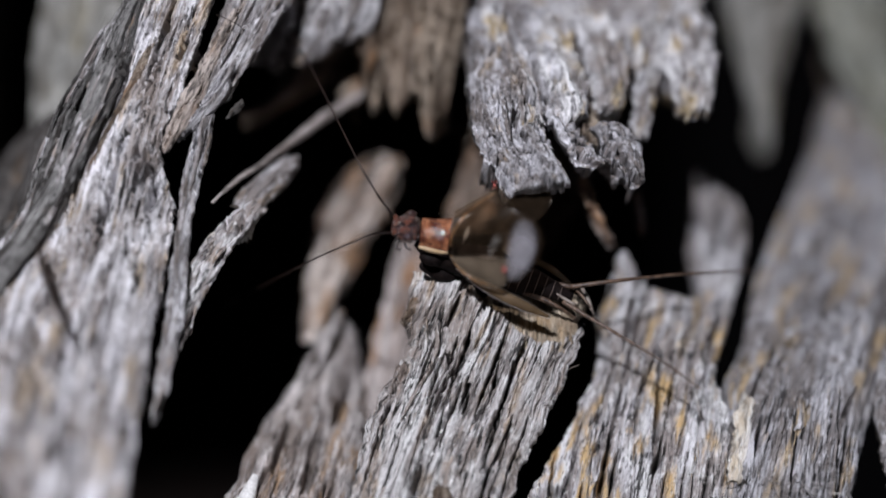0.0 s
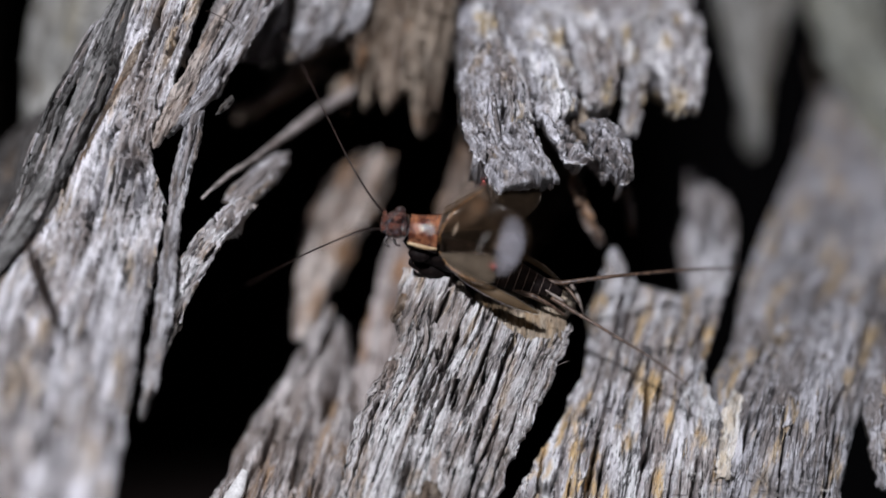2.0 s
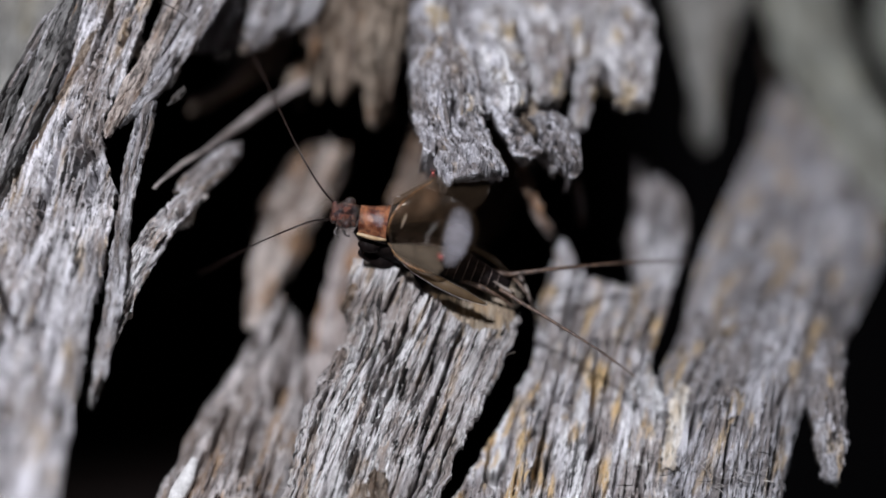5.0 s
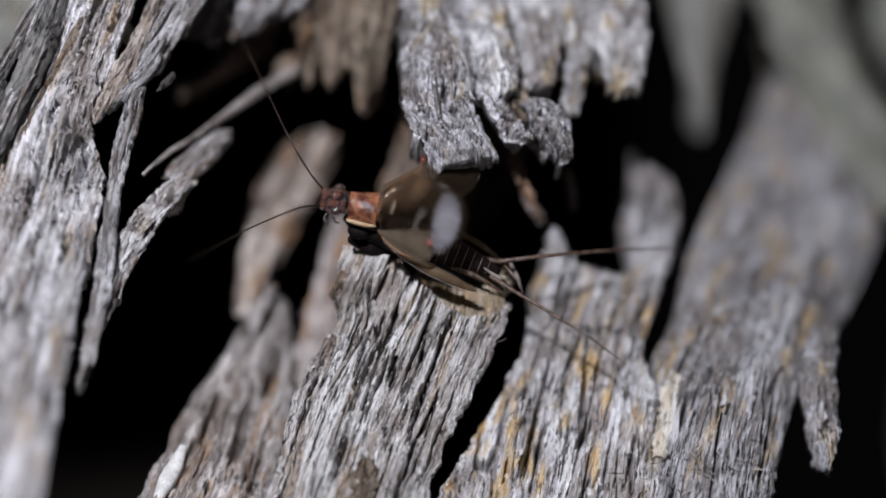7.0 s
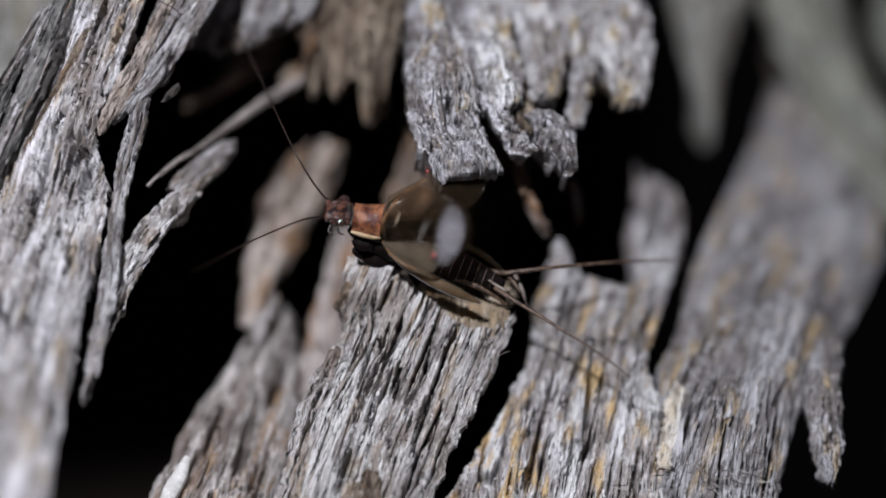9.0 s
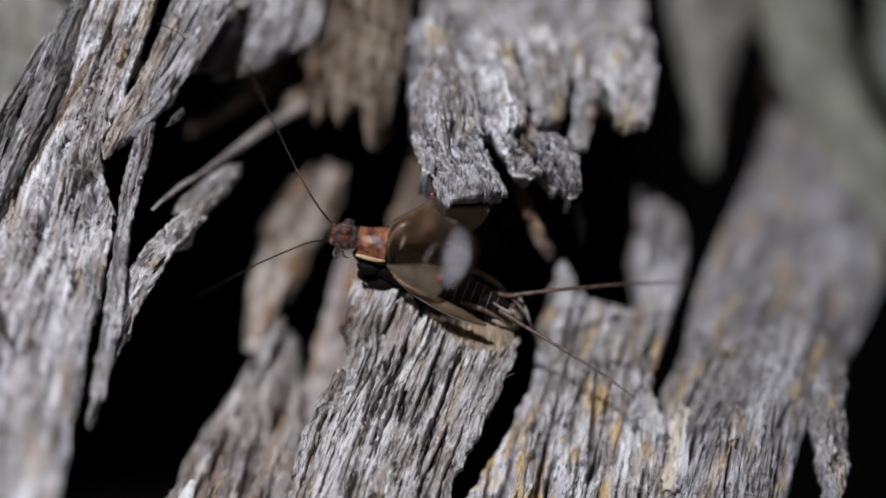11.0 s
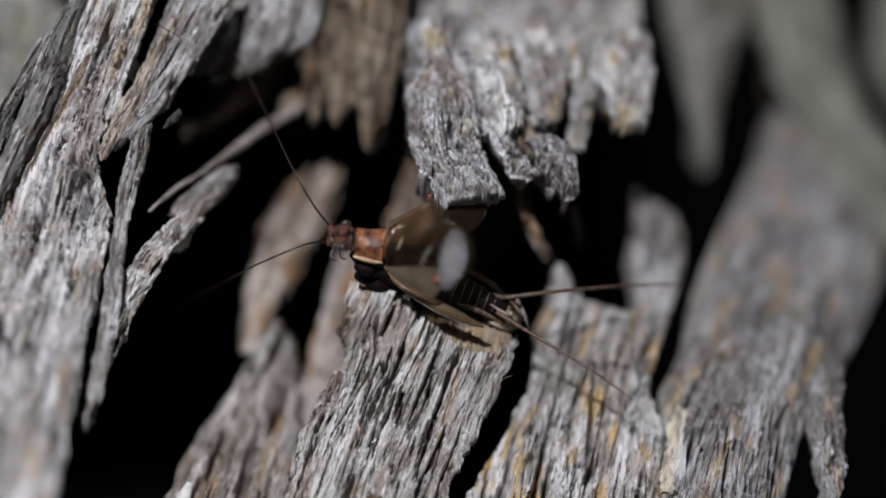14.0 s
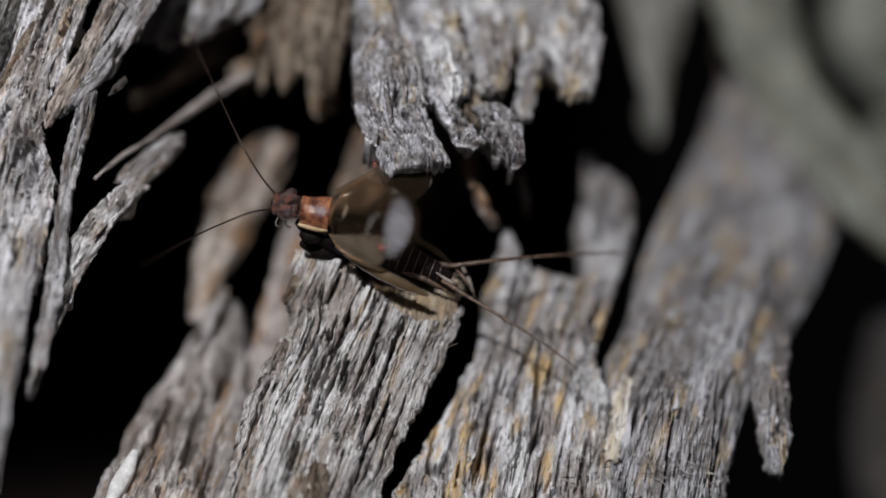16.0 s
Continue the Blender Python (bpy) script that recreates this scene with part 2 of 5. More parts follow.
TEGMEN = wing_material("tegmen", (0.93, 0.88, 0.82), (0.10, 0.070, 0.045), 0.10, 0.16, 1.0)
# the membrane's milky white reflection is put into its pale body colour
MIRROR = wing_material("mirror_membrane", (0.95, 0.93, 0.92), (0.52, 0.51, 0.56), 0.45, 0.35, 0.8, ((0.00085, -0.0004, 0.0018), 0.0025))
FILM = wing_material("pale_film", (0.90, 0.84, 0.76), (0.30, 0.245, 0.185), 0.34, 0.25, 0.8)
STRAP = wing_material("side_field", (0.70, 0.55, 0.36), (0.17, 0.115, 0.065), 0.85, 0.35, 0.4)
PALE_FIBRE = plain_material("pale_fibre", (0.30, 0.28, 0.27), (0.62, 0.59, 0.56), 900, 0.5)
VEIN = plain_material("vein", (0.07, 0.045, 0.025), (0.13, 0.09, 0.05), 2000, 0.15, 0, 0.8)


# ---- bark building ----
TABLE = np.random.RandomState(7).rand(4096) * 2 * np.pi


def grain_noise(x, y, seed=0):
    """Smooth gradient noise, about -0.7 to 0.7."""
    x, y = np.broadcast_arrays(np.asarray(x, float), np.asarray(y, float))
    xi, yi = np.floor(x).astype(int), np.floor(y).astype(int)
    fx, fy = x - xi, y - yi
    sx, sy = fx * fx * fx * (fx * (fx * 6 - 15) + 10), fy * fy * fy * (fy * (fy * 6 - 15) + 10)

    def corner(i, j):
        a = TABLE[((xi + i) * 1619 + (yi + j) * 31337 + seed * 6971) % 4096]
        return np.cos(a) * (fx - i) + np.sin(a) * (fy - j)

    low = corner(0, 0) * (1 - sx) + corner(1, 0) * sx
    high = corner(0, 1) * (1 - sx) + corner(1, 1) * sx
    return low * (1 - sy) + high * sy


def smooth_line(points, n=240):
    """A smooth line through a few points, by even steps of length."""
    p = np.array(points, float)
    p = np.vstack([2 * p[0] - p[1], p, 2 * p[-1] - p[-2]])
    t = np.linspace(0, 1, 24, endpoint=False)[:, None]
    out = []
    for a, b, c, d in zip(p[:-3], p[1:-2], p[2:-1], p[3:]):
        out.append(0.5 * (2 * b + (c - a) * t + (2 * a - 5 * b + 4 * c - d) * t**2 + (3 * b - a - 3 * c + d) * t**3))
    out = np.vstack([*out, p[-2:-1]])
    far = np.r_[0, np.cumsum(np.linalg.norm(np.diff(out, axis=0), axis=1))]
    s = np.linspace(0, far[-1], n)
    return np.stack([np.interp(s, far, out[:, i]) for i in range(out.shape[1])], 1), far[-1]


def grid_mesh(name, verts, quads, uvs=None, material=None, tones=None):
    """A smooth mesh from arrays of vertices in millimetres, quads and one UV a vertex."""
    me = bpy.data.meshes.new(name)
    verts, quads = np.asarray(verts, np.float32) * MM, np.asarray(quads, np.int32)
    me.vertices.add(len(verts))
    me.vertices.foreach_set("co", verts.ravel())
    me.loops.add(quads.size)
    me.loops.foreach_set("vertex_index", quads.ravel())
    me.polygons.add(len(quads))
    me.polygons.foreach_set("loop_start", np.arange(0, quads.size, 4, dtype=np.int32))
    me.polygons.foreach_set("use_smooth", np.ones(len(quads), bool))
    if uvs is not None:
        layer = me.uv_layers.new(name="UVMap")
        layer.data.foreach_set("uv", np.asarray(uvs, np.float32)[quads.ravel()].ravel())
    me.update(calc_edges=True)
    me.validate()
    if tones is not None:
        me.attributes.new("strand_tone", "FLOAT", "POINT").data.foreach_set("value", np.asarray(tones, np.float32))
    if material:
        me.materials.append(material)
    return me


def grid_quads(nu, nv, start=0, flip=False):
    i = np.arange(nv - 1)[:, None] * nu + np.arange(nu - 1)[None] + start
    q = np.stack([i, i + 1, i + 1 + nu, i + nu], -1).reshape(-1, 4)
    return q[:, ::-1] if flip else q


def cells(x, y, seed):
    """Irregular cells about one unit apart: each point's cell as two random numbers, how far it is from the cell's border,
    and how far along y from its middle."""
    xi, yi = np.floor(x).astype(int), np.floor(y).astype(int)
    near = np.full(x.shape, 9.0)
    second = np.full(x.shape, 9.0)
    one, two, off = np.zeros(x.shape), np.zeros(x.shape), np.zeros(x.shape)
    for i in (-1, 0, 1):
        for j in (-1, 0, 1):
            key = (xi + i) * 1619 + (yi + j) * 31337 + seed * 6971
            px, py, r = TABLE[key % 4096] / 6.2832, TABLE[(key * 7 + 1013) % 4096] / 6.2832, TABLE[(key * 13 + 331) % 4096] / 6.2832
            dx, dy = x - (xi + i + px), y - (yi + j + py)
            d = np.sqrt(dx * dx + dy * dy)
            closer = d < near
            second = np.where(closer, near, np.minimum(second, d))
            one, two, off = np.where(closer, px, one), np.where(closer, r, two), np.where(closer, dy, off)
            near = np.where(closer, d, near)
    return one, two, second - near, off


def relief(s, l, seed, size, cracks, straight=1.0, crumb=0.4, swell=1.0, lean=0.0, weave=1.0):
    """Height of the strands, layers, crumbs and cracks at s across and l along the grain, in millimetres, and the tone of
    each strand. straight: how long the strands run; crumb: how far the surface has weathered into grains."""
    k = straight
    s = s - lean * l
    w = s + 0.45 / min(1.0, k) * grain_noise(s / 3.5, l / 9.0, seed + 1) + 0.12 * grain_noise(l / (2.2 * k), s / 3.0, seed + 2)
    wear = np.clip(0.5 + 1.6 * grain_noise(s / 2.6, l / 5.0, seed + 18), 0.1, 1.0)
    h = swell * (0.75 * grain_noise(w / 2.6, l / 13.0, seed + 3) + 0.3 * grain_noise(w / 1.3, l / 5.0, seed + 23))
    tone = np.zeros(s.shape)
    # strands of three sizes, each lying at its own height, tilted and a little rounded, open cracks between some of them
    for i, (wide, long, step, groove, share) in enumerate(((1.5, 9.0, 0.62, 2.2, 0.40), (0.62, 4.6, 0.36, 1.0, 0.35), (0.25, 2.1, 0.17, 0.34, 0.25))):
        wide, long = wide * weave, long * weave**0.5
        jag = 0.16 / max(1.0, k) ** 1.5 * grain_noise(s / (0.25 * wide), l / (0.25 * wide), seed + 50 + i)
        x = w / wide + jag
        y = l / (long * k) + 0.25 * jag + 0.4 * grain_noise(w / wide, l / long, seed + 60 + i)
        one, two, border, off = cells(x, y, seed + 70 + i)
        h += step * ((one - 0.5) * 1.1 + off * (two - 0.5) * 1.3 + 0.22 * np.minimum(border * 4.0, 1.0))
        gap = np.clip(2.6 * grain_noise(s / (2.2 * wide), l / (0.9 * long), seed + 80 + i) + 0.25 * cracks - 0.15, 0, 1)
        h -= cracks * groove * gap * np.exp(-((border / (0.05 + 0.05 * gap)) ** 4))
        tone += share * two
    # fine fibres, only in places
    bare = np.clip(0.4 + 2.0 * grain_noise(s / 1.9, l / 5.0, seed + 27), 0.0, 1.0)
    h += 0.10 * bare * np.abs(grain_noise(w / 0.16, l / (2.4 * k), seed + 6)) ** 0.7
    h += crumb * wear * (0.16 * grain_noise(s / 0.9, l / 1.4, seed + 28) + 0.20 * grain_noise(s / 0.38, l / 0.7, seed + 19) + 0.17 * grain_noise(s / 0.19, l / 0.32, seed + 7) + 0.11 * grain_noise(s / 0.1, l / 0.15, seed + 20))
    # small sharp pits where grains have dropped out
    pit = grain_noise(s / 0.34, l / (0.8 * k**1.6), seed + 25) + 0.4 * grain_noise(s / 0.13, l / (0.25 * k**1.6), seed + 26)
    h -= 0.34 * min(1.0, 1.4 * crumb) * wear / (1 + np.exp(-np.clip(38 * (pit - 0.30), -40, 40)))
    return size * (h - 0.35), tone


def bark(name, left, right, material, parent=None, du=0.12, dl=0.2, thick=1.4, bulge=0.5, size=1.0, cracks=1.0,
         top=(), bottom=(), ragged=(0.6, 0.8), edge=0.35, seed=0, fibres=0, slivers=0, straight=1.2, crumb=0.5, slits=0, swell=1.0, bend=2, flakes=0, lean=0.0, weave=1.0, gashes=()):
    """A slab of bark between two edge lines that run along the grain, in millimetres, with torn ends: top and bottom are
    rows of (place across, length torn off)."""
    la, h1 = smooth_line(left)
    ra, h2 = smooth_line(right)
    height, width = (h1 + h2) / 2, float(np.mean(np.linalg.norm(ra - la, axis=1)))
    nu, nv = max(8, int(width / du)), max(8, int(height / dl))
    u = np.linspace(0, 1, nu)
    s0 = u * width

    def torn(profile, amount, salt):
        cut = np.interp(u, *np.array(profile, float).T) if len(profile) else np.zeros(nu)
        jag = 0.9 * np.abs(grain_noise(s0 / 0.9, salt, seed)) + 0.55 * np.abs(grain_noise(s0 / 0.33, salt + 3, seed)) + 0.12 * np.abs(grain_noise(s0 / 0.14, salt + 5, seed))
        return (cut + amount * 1.6 * jag) / height

    v0, v1 = torn(top, ragged[0], 0.37), 1 - torn(bottom, ragged[1], 8.41)
    v = v0[None] + (v1 - v0)[None] * np.linspace(0, 1, nv)[:, None]
    at = np.linspace(0, 1, len(la))
    lp = np.stack([np.interp(v, at, la[:, i]) for i in range(3)], -1)
    rp = np.stack([np.interp(v, at, ra[:, i]) for i in range(3)], -1)
    uu = np.broadcast_to(u[None], v.shape)
    p = lp + (rp - lp) * uu[..., None]
    across = (rp - lp) / np.maximum(np.linalg.norm(rp - lp, axis=-1, keepdims=True), 1e-6)
    l = v * height
    # the grain runs straight through the piece, whatever its outline
    even = [np.stack([np.polyval(np.polyfit(at, e[:, i], bend), v) for i in range(3)], -1) for e in (la, ra)]
    way = (even[1] - even[0]) / np.maximum(np.linalg.norm(even[1] - even[0], axis=-1, keepdims=True), 1e-6)
    s = np.sum((p - 0.5 * (even[0] + even[1])) * way, -1) + width / 2
    rim = np.minimum(uu, 1 - uu) * width
    side = edge * (grain_noise(l / 1.6, uu * 2, seed + 21) + 0.6 * grain_noise(l / 0.5, uu * 3, seed + 22) + 0.3 * grain_noise(l / 0.2, uu, seed + 23))
    p = p + across * (side * np.exp(-rim / 0.7))[..., None]
    along = np.gradient(lp + (rp - lp) * 0.5, axis=0)
    along /= np.maximum(np.linalg.norm(along, axis=-1, keepdims=True), 1e-9)
    n = np.cross(along, across)
    n[n[..., 1] > 0] *= -1
    n /= np.maximum(np.linalg.norm(n, axis=-1, keepdims=True), 1e-9)
    hump = bulge * (1 - np.abs(2 * uu - 1) ** 2.4)
    ends = np.minimum(np.linspace(0, 1, nv), 1 - np.linspace(0, 1, nv))[:, None] * height
    hump = hump - 0.25 * np.exp(-ends / 0.5) - 0.25 * np.exp(-rim / 0.35)
    dents, tone = relief(s, l, seed, size, cracks, straight, crumb, swell, lean, weave)
    dents = dents * (0.45 + 0.55 * np.clip(ends / 0.7, 0, 1))
    # long open slits along the grain
    rng = random.Random(seed * 31 + 2)
    for i in range(slits):
        mid, start, long = width * rng.uniform(0.06, 0.94), height * rng.uniform(-0.05, 0.85), rng.uniform(2.5, 11.0)
        run = np.clip((l - start) / long, 0, 1)
        open_by = np.sin(math.pi * run) ** 0.7 * (0.035 + 0.13 * rng.random() ** 3.0)
        open_by = open_by * (1 + 0.9 * grain_noise(l / 0.7, i * 5.1, seed + 42))
        off = np.abs(s - mid - 0.45 / straight * grain_noise(l / 3.5, i * 3.7, seed + 40) - 0.06 * grain_noise(l / 0.6, i * 1.9, seed + 41))
        dents = dents - np.minimum(rng.uniform(1.6, 3.0), 16 * open_by) * np.exp(-((off / np.maximum(open_by, 0.012)) ** 6)) * (open_by > 0.015)
    # single deep cracks: where each starts and ends (x and z), and how wide it gapes
    for i, (x0, z0, x1, z1, gape) in enumerate(gashes):
        ax, az = x1 - x0, z1 - z0
        run = ((p[..., 0] - x0) * ax + (p[..., 2] - z0) * az) / (ax * ax + az * az)
        off = np.abs((p[..., 0] - x0) * az - (p[..., 2] - z0) * ax) / math.hypot(ax, az)
        off = np.abs(off - 0.25 * grain_noise(l / 1.3, i * 7.3, seed + 90) - 0.08 * grain_noise(l / 0.35, i * 4.1, seed + 91))
        wide = gape * np.sin(math.pi * np.clip(run, 0, 1)) ** 0.6
        dents = dents - 2.6 * np.exp(-((off / np.maximum(wide, 0.01)) ** 4)) * (wide > 0.02)
    front = p + n * (hump + dents)[..., None]
    depth = thick * (0.25 + 0.75 * np.clip(rim / 1.2, 0, 1)) * (0.35 + 0.65 * np.clip(ends / 1.2, 0, 1))
    back = p + n * (np.minimum(hump, 0) * 0.5 - depth - 0.7 * size + 0.2 * grain_noise(s / 0.8, l / 3, seed + 30))[..., None]
    flip = np.cross(across[0, 0], along[0, 0])[1] > 0
    k = nu * nv
    rimloop = np.r_[np.arange(nu), np.arange(1, nv) * nu + nu - 1, np.arange(nu - 2, -1, -1) + (nv - 1) * nu, np.arange(nv - 2, 0, -1) * nu]
    nxt = np.roll(rimloop, -1)
    sides = np.stack([rimloop, rimloop + k, nxt + k, nxt], -1)
    quads = np.vstack([grid_quads(nu, nv, 0, flip), grid_quads(nu, nv, k, not flip), sides[:, ::-1] if flip else sides])
    uv = np.stack([s + seed * 13.7, l + seed * 5.3], -1).reshape(-1, 2)
    ob = new(name, grid_mesh(name, np.vstack([front.reshape(-1, 3), back.reshape(-1, 3)]), quads, np.vstack([uv, uv + 3.3]), material, np.tile(tone.ravel(), 2)))
    if parent:
        ob.parent = parent
    rng = random.Random(seed * 77 + 5)
    # loose fibres that lift off the surface, and longer slivers lying on it
    for i in range(fibres + slivers):
        wide = i >= fibres
        j, a = rng.randrange(4, max(5, nu - 4)), rng.randrange(nv // 14 + 1, max(nv // 14 + 2, int(nv * 0.8)))
        length = rng.uniform(2.5, 6.0) if wide else rng.uniform(0.7, 2.6)
        steps = max(3, min(int(length / dl), nv - 2 - a))
        rows = np.linspace(a, a + steps, 9).astype(int)
        drift = np.clip(j + np.cumsum([rng.uniform(-1.3, 1.3) for _ in rows]), 1, nu - 2).astype(int)
        lift = 0.04 + (0.10 if wide else rng.uniform(0.1, 0.7)) * np.abs(np.linspace(-1, 1, 9)) ** (2.0 if wide else 3.0) * (1 if rng.random() < 0.5 else np.linspace(0, 1, 9))
        line = front[rows, drift] + n[rows, drift] * lift[:, None]
        line = 0.5 * line + 0.5 * (line[0] + (line[-1] - line[0]) * np.linspace(0, 1, 9)[:, None]) + n[rows, drift] * (0.12 if wide else 0.06)
        thickness = (0.12 + 0.10 * rng.random()) if wide else 0.022 + 0.022 * rng.random()
        taper = thickness * np.sin(np.linspace(0.12, math.pi - 0.12, 9)) ** 0.6
        tube_part("sliver" if wide else "fibre", line, taper, material, ob, 4 if wide else 3, flat=0.5 if wide else 1.0)
    # thin layers peeling off the surface
    for i in range(flakes):
        w, m = int(rng.uniform(0.5, 1.7) / du), int(rng.uniform(2.0, 6.5) / dl)
        if nu < w + 8 or nv < m + 8:
            continue
        j, a = rng.randrange(3, nu - w - 3), rng.randrange(2, nv - m - 2)
        rows = np.linspace(a, a + m, 5).astype(int)
        off = n[rows, j] * (0.02 + 0.20 * np.linspace(0, 1, 5) ** 2 * rng.random() + 0.05)[:, None]
        cut = [np.mean(front[r, max(0, j - 2):j + w + 3], axis=0)[1] for r in rows]
        one, two = front[rows, j] + off, front[rows, j + w] + off
        one[:, 1] = 0.5 * one[:, 1] + 0.5 * np.array(cut) - 0.05
        two[:, 1] = 0.5 * two[:, 1] + 0.5 * np.array(cut) - 0.05
        bark("flake", one, two, material, ob, max(du, 0.05), max(dl, 0.1), 0.12, 0.12, 0.45, 0.6, ragged=(0.5, 0.7), edge=0.22,
             seed=seed * 100 + i + 7, straight=straight, crumb=crumb)
    return ob


def tube_arrays(line, radii, sides, flat=1.0, up=(0, -1, 0)):
    line, radii = np.asarray(line, float), np.asarray(radii, float)
    d = np.gradient(line, axis=0)
    d /= np.maximum(np.linalg.norm(d, axis=1, keepdims=True), 1e-9)
    b = np.cross(d, np.array(up, float))
    b /= np.maximum(np.linalg.norm(b, axis=1, keepdims=True), 1e-9)
    c = np.cross(b, d)
    a = np.linspace(0, 2 * np.pi, sides, endpoint=False)
    if radii.ndim == 1:
        radii = np.stack([radii, radii * flat], 1)
    ring = line[:, None] + radii[:, 0, None, None] * np.cos(a)[None, :, None] * b[:, None] + radii[:, 1, None, None] * np.sin(a)[None, :, None] * c[:, None]
    n = len(line)
    i = np.arange(n - 1)[:, None] * sides
    j, k = np.arange(sides)[None], (np.arange(sides)[None] + 1) % sides
    quads = np.stack([i + j, i + k, i + k + sides, i + j + sides], -1).reshape(-1, 4)
    verts = ring.reshape(-1, 3)
    # end caps as fans of quads round a middle point
    caps = []
    for end, first in ((0, 0), (n - 1, (n - 1) * sides)):
        m = len(verts)
        verts = np.vstack([verts, line[end]])
        for q in range(0, sides, 2):
            t = [first + q, first + (q + 1) % sides, first + (q + 2) % sides, m]
            if len(set(t)) == 4:
                caps.append(t if end else t[::-1])
    return verts, np.vstack([quads, np.array(caps).reshape(-1, 4)]) if caps else quads


def tube_part(name, line, radii, material, parent, sides=8, flat=1.0, up=(0, -1, 0), label="", origin=(0, 0, 0)):
    """A tapered round or flattened rod along a line, as one part."""
    verts, quads = tube_arrays(line, radii, sides, flat, up)
    ob = new(name, grid_mesh(name, verts - np.array(origin, float), quads, np.stack([verts[:, 0], verts[:, 2]], -1), material))
    ob.parent = parent
    return tagged(ob, label)


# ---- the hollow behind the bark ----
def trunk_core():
    """The inner wood at the back of the hollow, coloured near black for its shade, a broad upright curve."""
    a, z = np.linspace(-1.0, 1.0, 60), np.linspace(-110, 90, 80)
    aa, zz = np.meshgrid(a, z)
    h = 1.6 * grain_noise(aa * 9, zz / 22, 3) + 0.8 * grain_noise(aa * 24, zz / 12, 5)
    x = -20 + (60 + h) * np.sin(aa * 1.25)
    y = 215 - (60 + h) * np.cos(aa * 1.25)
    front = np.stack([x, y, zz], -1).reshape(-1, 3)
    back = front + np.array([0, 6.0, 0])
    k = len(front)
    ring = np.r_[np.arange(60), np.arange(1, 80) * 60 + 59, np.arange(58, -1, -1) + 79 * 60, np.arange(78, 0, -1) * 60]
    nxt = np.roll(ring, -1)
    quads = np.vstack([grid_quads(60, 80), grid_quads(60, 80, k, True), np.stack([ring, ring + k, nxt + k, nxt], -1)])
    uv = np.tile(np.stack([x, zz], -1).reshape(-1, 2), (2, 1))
    ob = new("trunk_core", grid_mesh("trunk_core", np.vstack([front, back]), quads, uv, SHADED_WOOD))
    return tagged(ob, "inner wood at the back of the hollow trunk, shade put into its colour", "tree trunk", kind="structure")


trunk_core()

def upper_bark():
    """Unseen bark added above the view, over the hollow, which shades it."""
    ob = bark("trunk_bark", [(-28, 9, 92), (-28, 9, 48), (-27, 9, 21)], [(2, 9, 92), (2, 9, 48), (2, 9, 20.5)], GREY_BARK,
              du=0.5, dl=0.6, thick=5.0, bulge=5.0, ragged=(0, 0.4), seed=50, size=1.4)
    tagged(ob, "unseen grey bark added above the hollow to shade it", "tree trunk", kind="structure")
    ob = bark("trunk_bark", [(-64, 10, 92), (-64, 10, 60), (-64, 10, 23.5)], [(-27, 8, 92), (-27, 8, 60), (-27, 8, 23.5)], GREY_BARK,
              du=0.5, dl=0.6, thick=4.0, bulge=2.0, ragged=(0, 0.4), seed=51, size=1.4)
    tagged(ob, "unseen grey bark added above the hollow to shade it", "tree trunk", kind="structure")


upper_bark()

BARK = "loose bark of the trunk"


def slab(name, label, *args, **options):
    return tagged(bark(name, *args, **options), label, "bark", BARK)


# ---- left side ----
slab("bark_slab", "broad pale grey weathered bark slab beside the hollow",
     [(-20.37, 1, 19.88), (-21.5, 0, 11.94), (-23.27, -0.8, 7.44), (-25.13, -1.8, 3.72), (-27.08, -3.2, 0.04), (-29.02, -8, -5.59), (-29.49, -17, -17.77)],
     [(-14.2, 0.2, 19.9), (-16.95, -0.9, 11.3), (-18.52, -1.8, 6.84), (-17.58, -2.6, 2.6), (-18.28, -6, -4.25), (-18.60, -9.5, -9.01), (-19.20, -16.5, -17.84)],
     SLAB_BARK, du=0.045, dl=0.13, thick=1.4, bulge=0.9, ragged=(0, 0), edge=0.3, seed=1, flakes=6, slits=60, size=0.52, straight=2.6, crumb=0.16, swell=1.0, weave=0.36, cracks=1.9, gashes=((-19.74, 8.45, -21.05, 6.45, 0.12), (-18.21, 12.38, -19.3, 9.89, 0.09), (-16.65, 13.73, -17.46, 12.24, 0.09), (-18.69, 5.67, -19.78, 3.64, 0.09)), fibres=26, slivers=6)
RIDGE_LEFT = [(-21.55, 0.1, 16.04), (-23.90, -0.3, 12.29), (-25.72, -0.5, 9.12), (-26.72, -0.7, 5.96), (-27.61, -1.3, 2.62), (-29.85, -2.1, -0.69), (-32.62, -4.5, -5.73)]
RIDGE_RIGHT = [(-19.35, -0.5, 17.83), (-20.99, -1.5, 11.82), (-22.67, -2.3, 7.54), (-24.48, -3.1, 3.86), (-26.19, -4.1, 0.76), (-28.09, -5.5, -2.11), (-29.82, -7.5, -7.03)]
ridge = slab("bark_ridge", "rough bark ridge turning from the light, its dark put into the colour", RIDGE_LEFT, RIDGE_RIGHT,
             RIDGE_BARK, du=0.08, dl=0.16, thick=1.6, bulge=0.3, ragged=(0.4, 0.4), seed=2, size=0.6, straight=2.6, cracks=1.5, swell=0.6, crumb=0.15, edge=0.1)
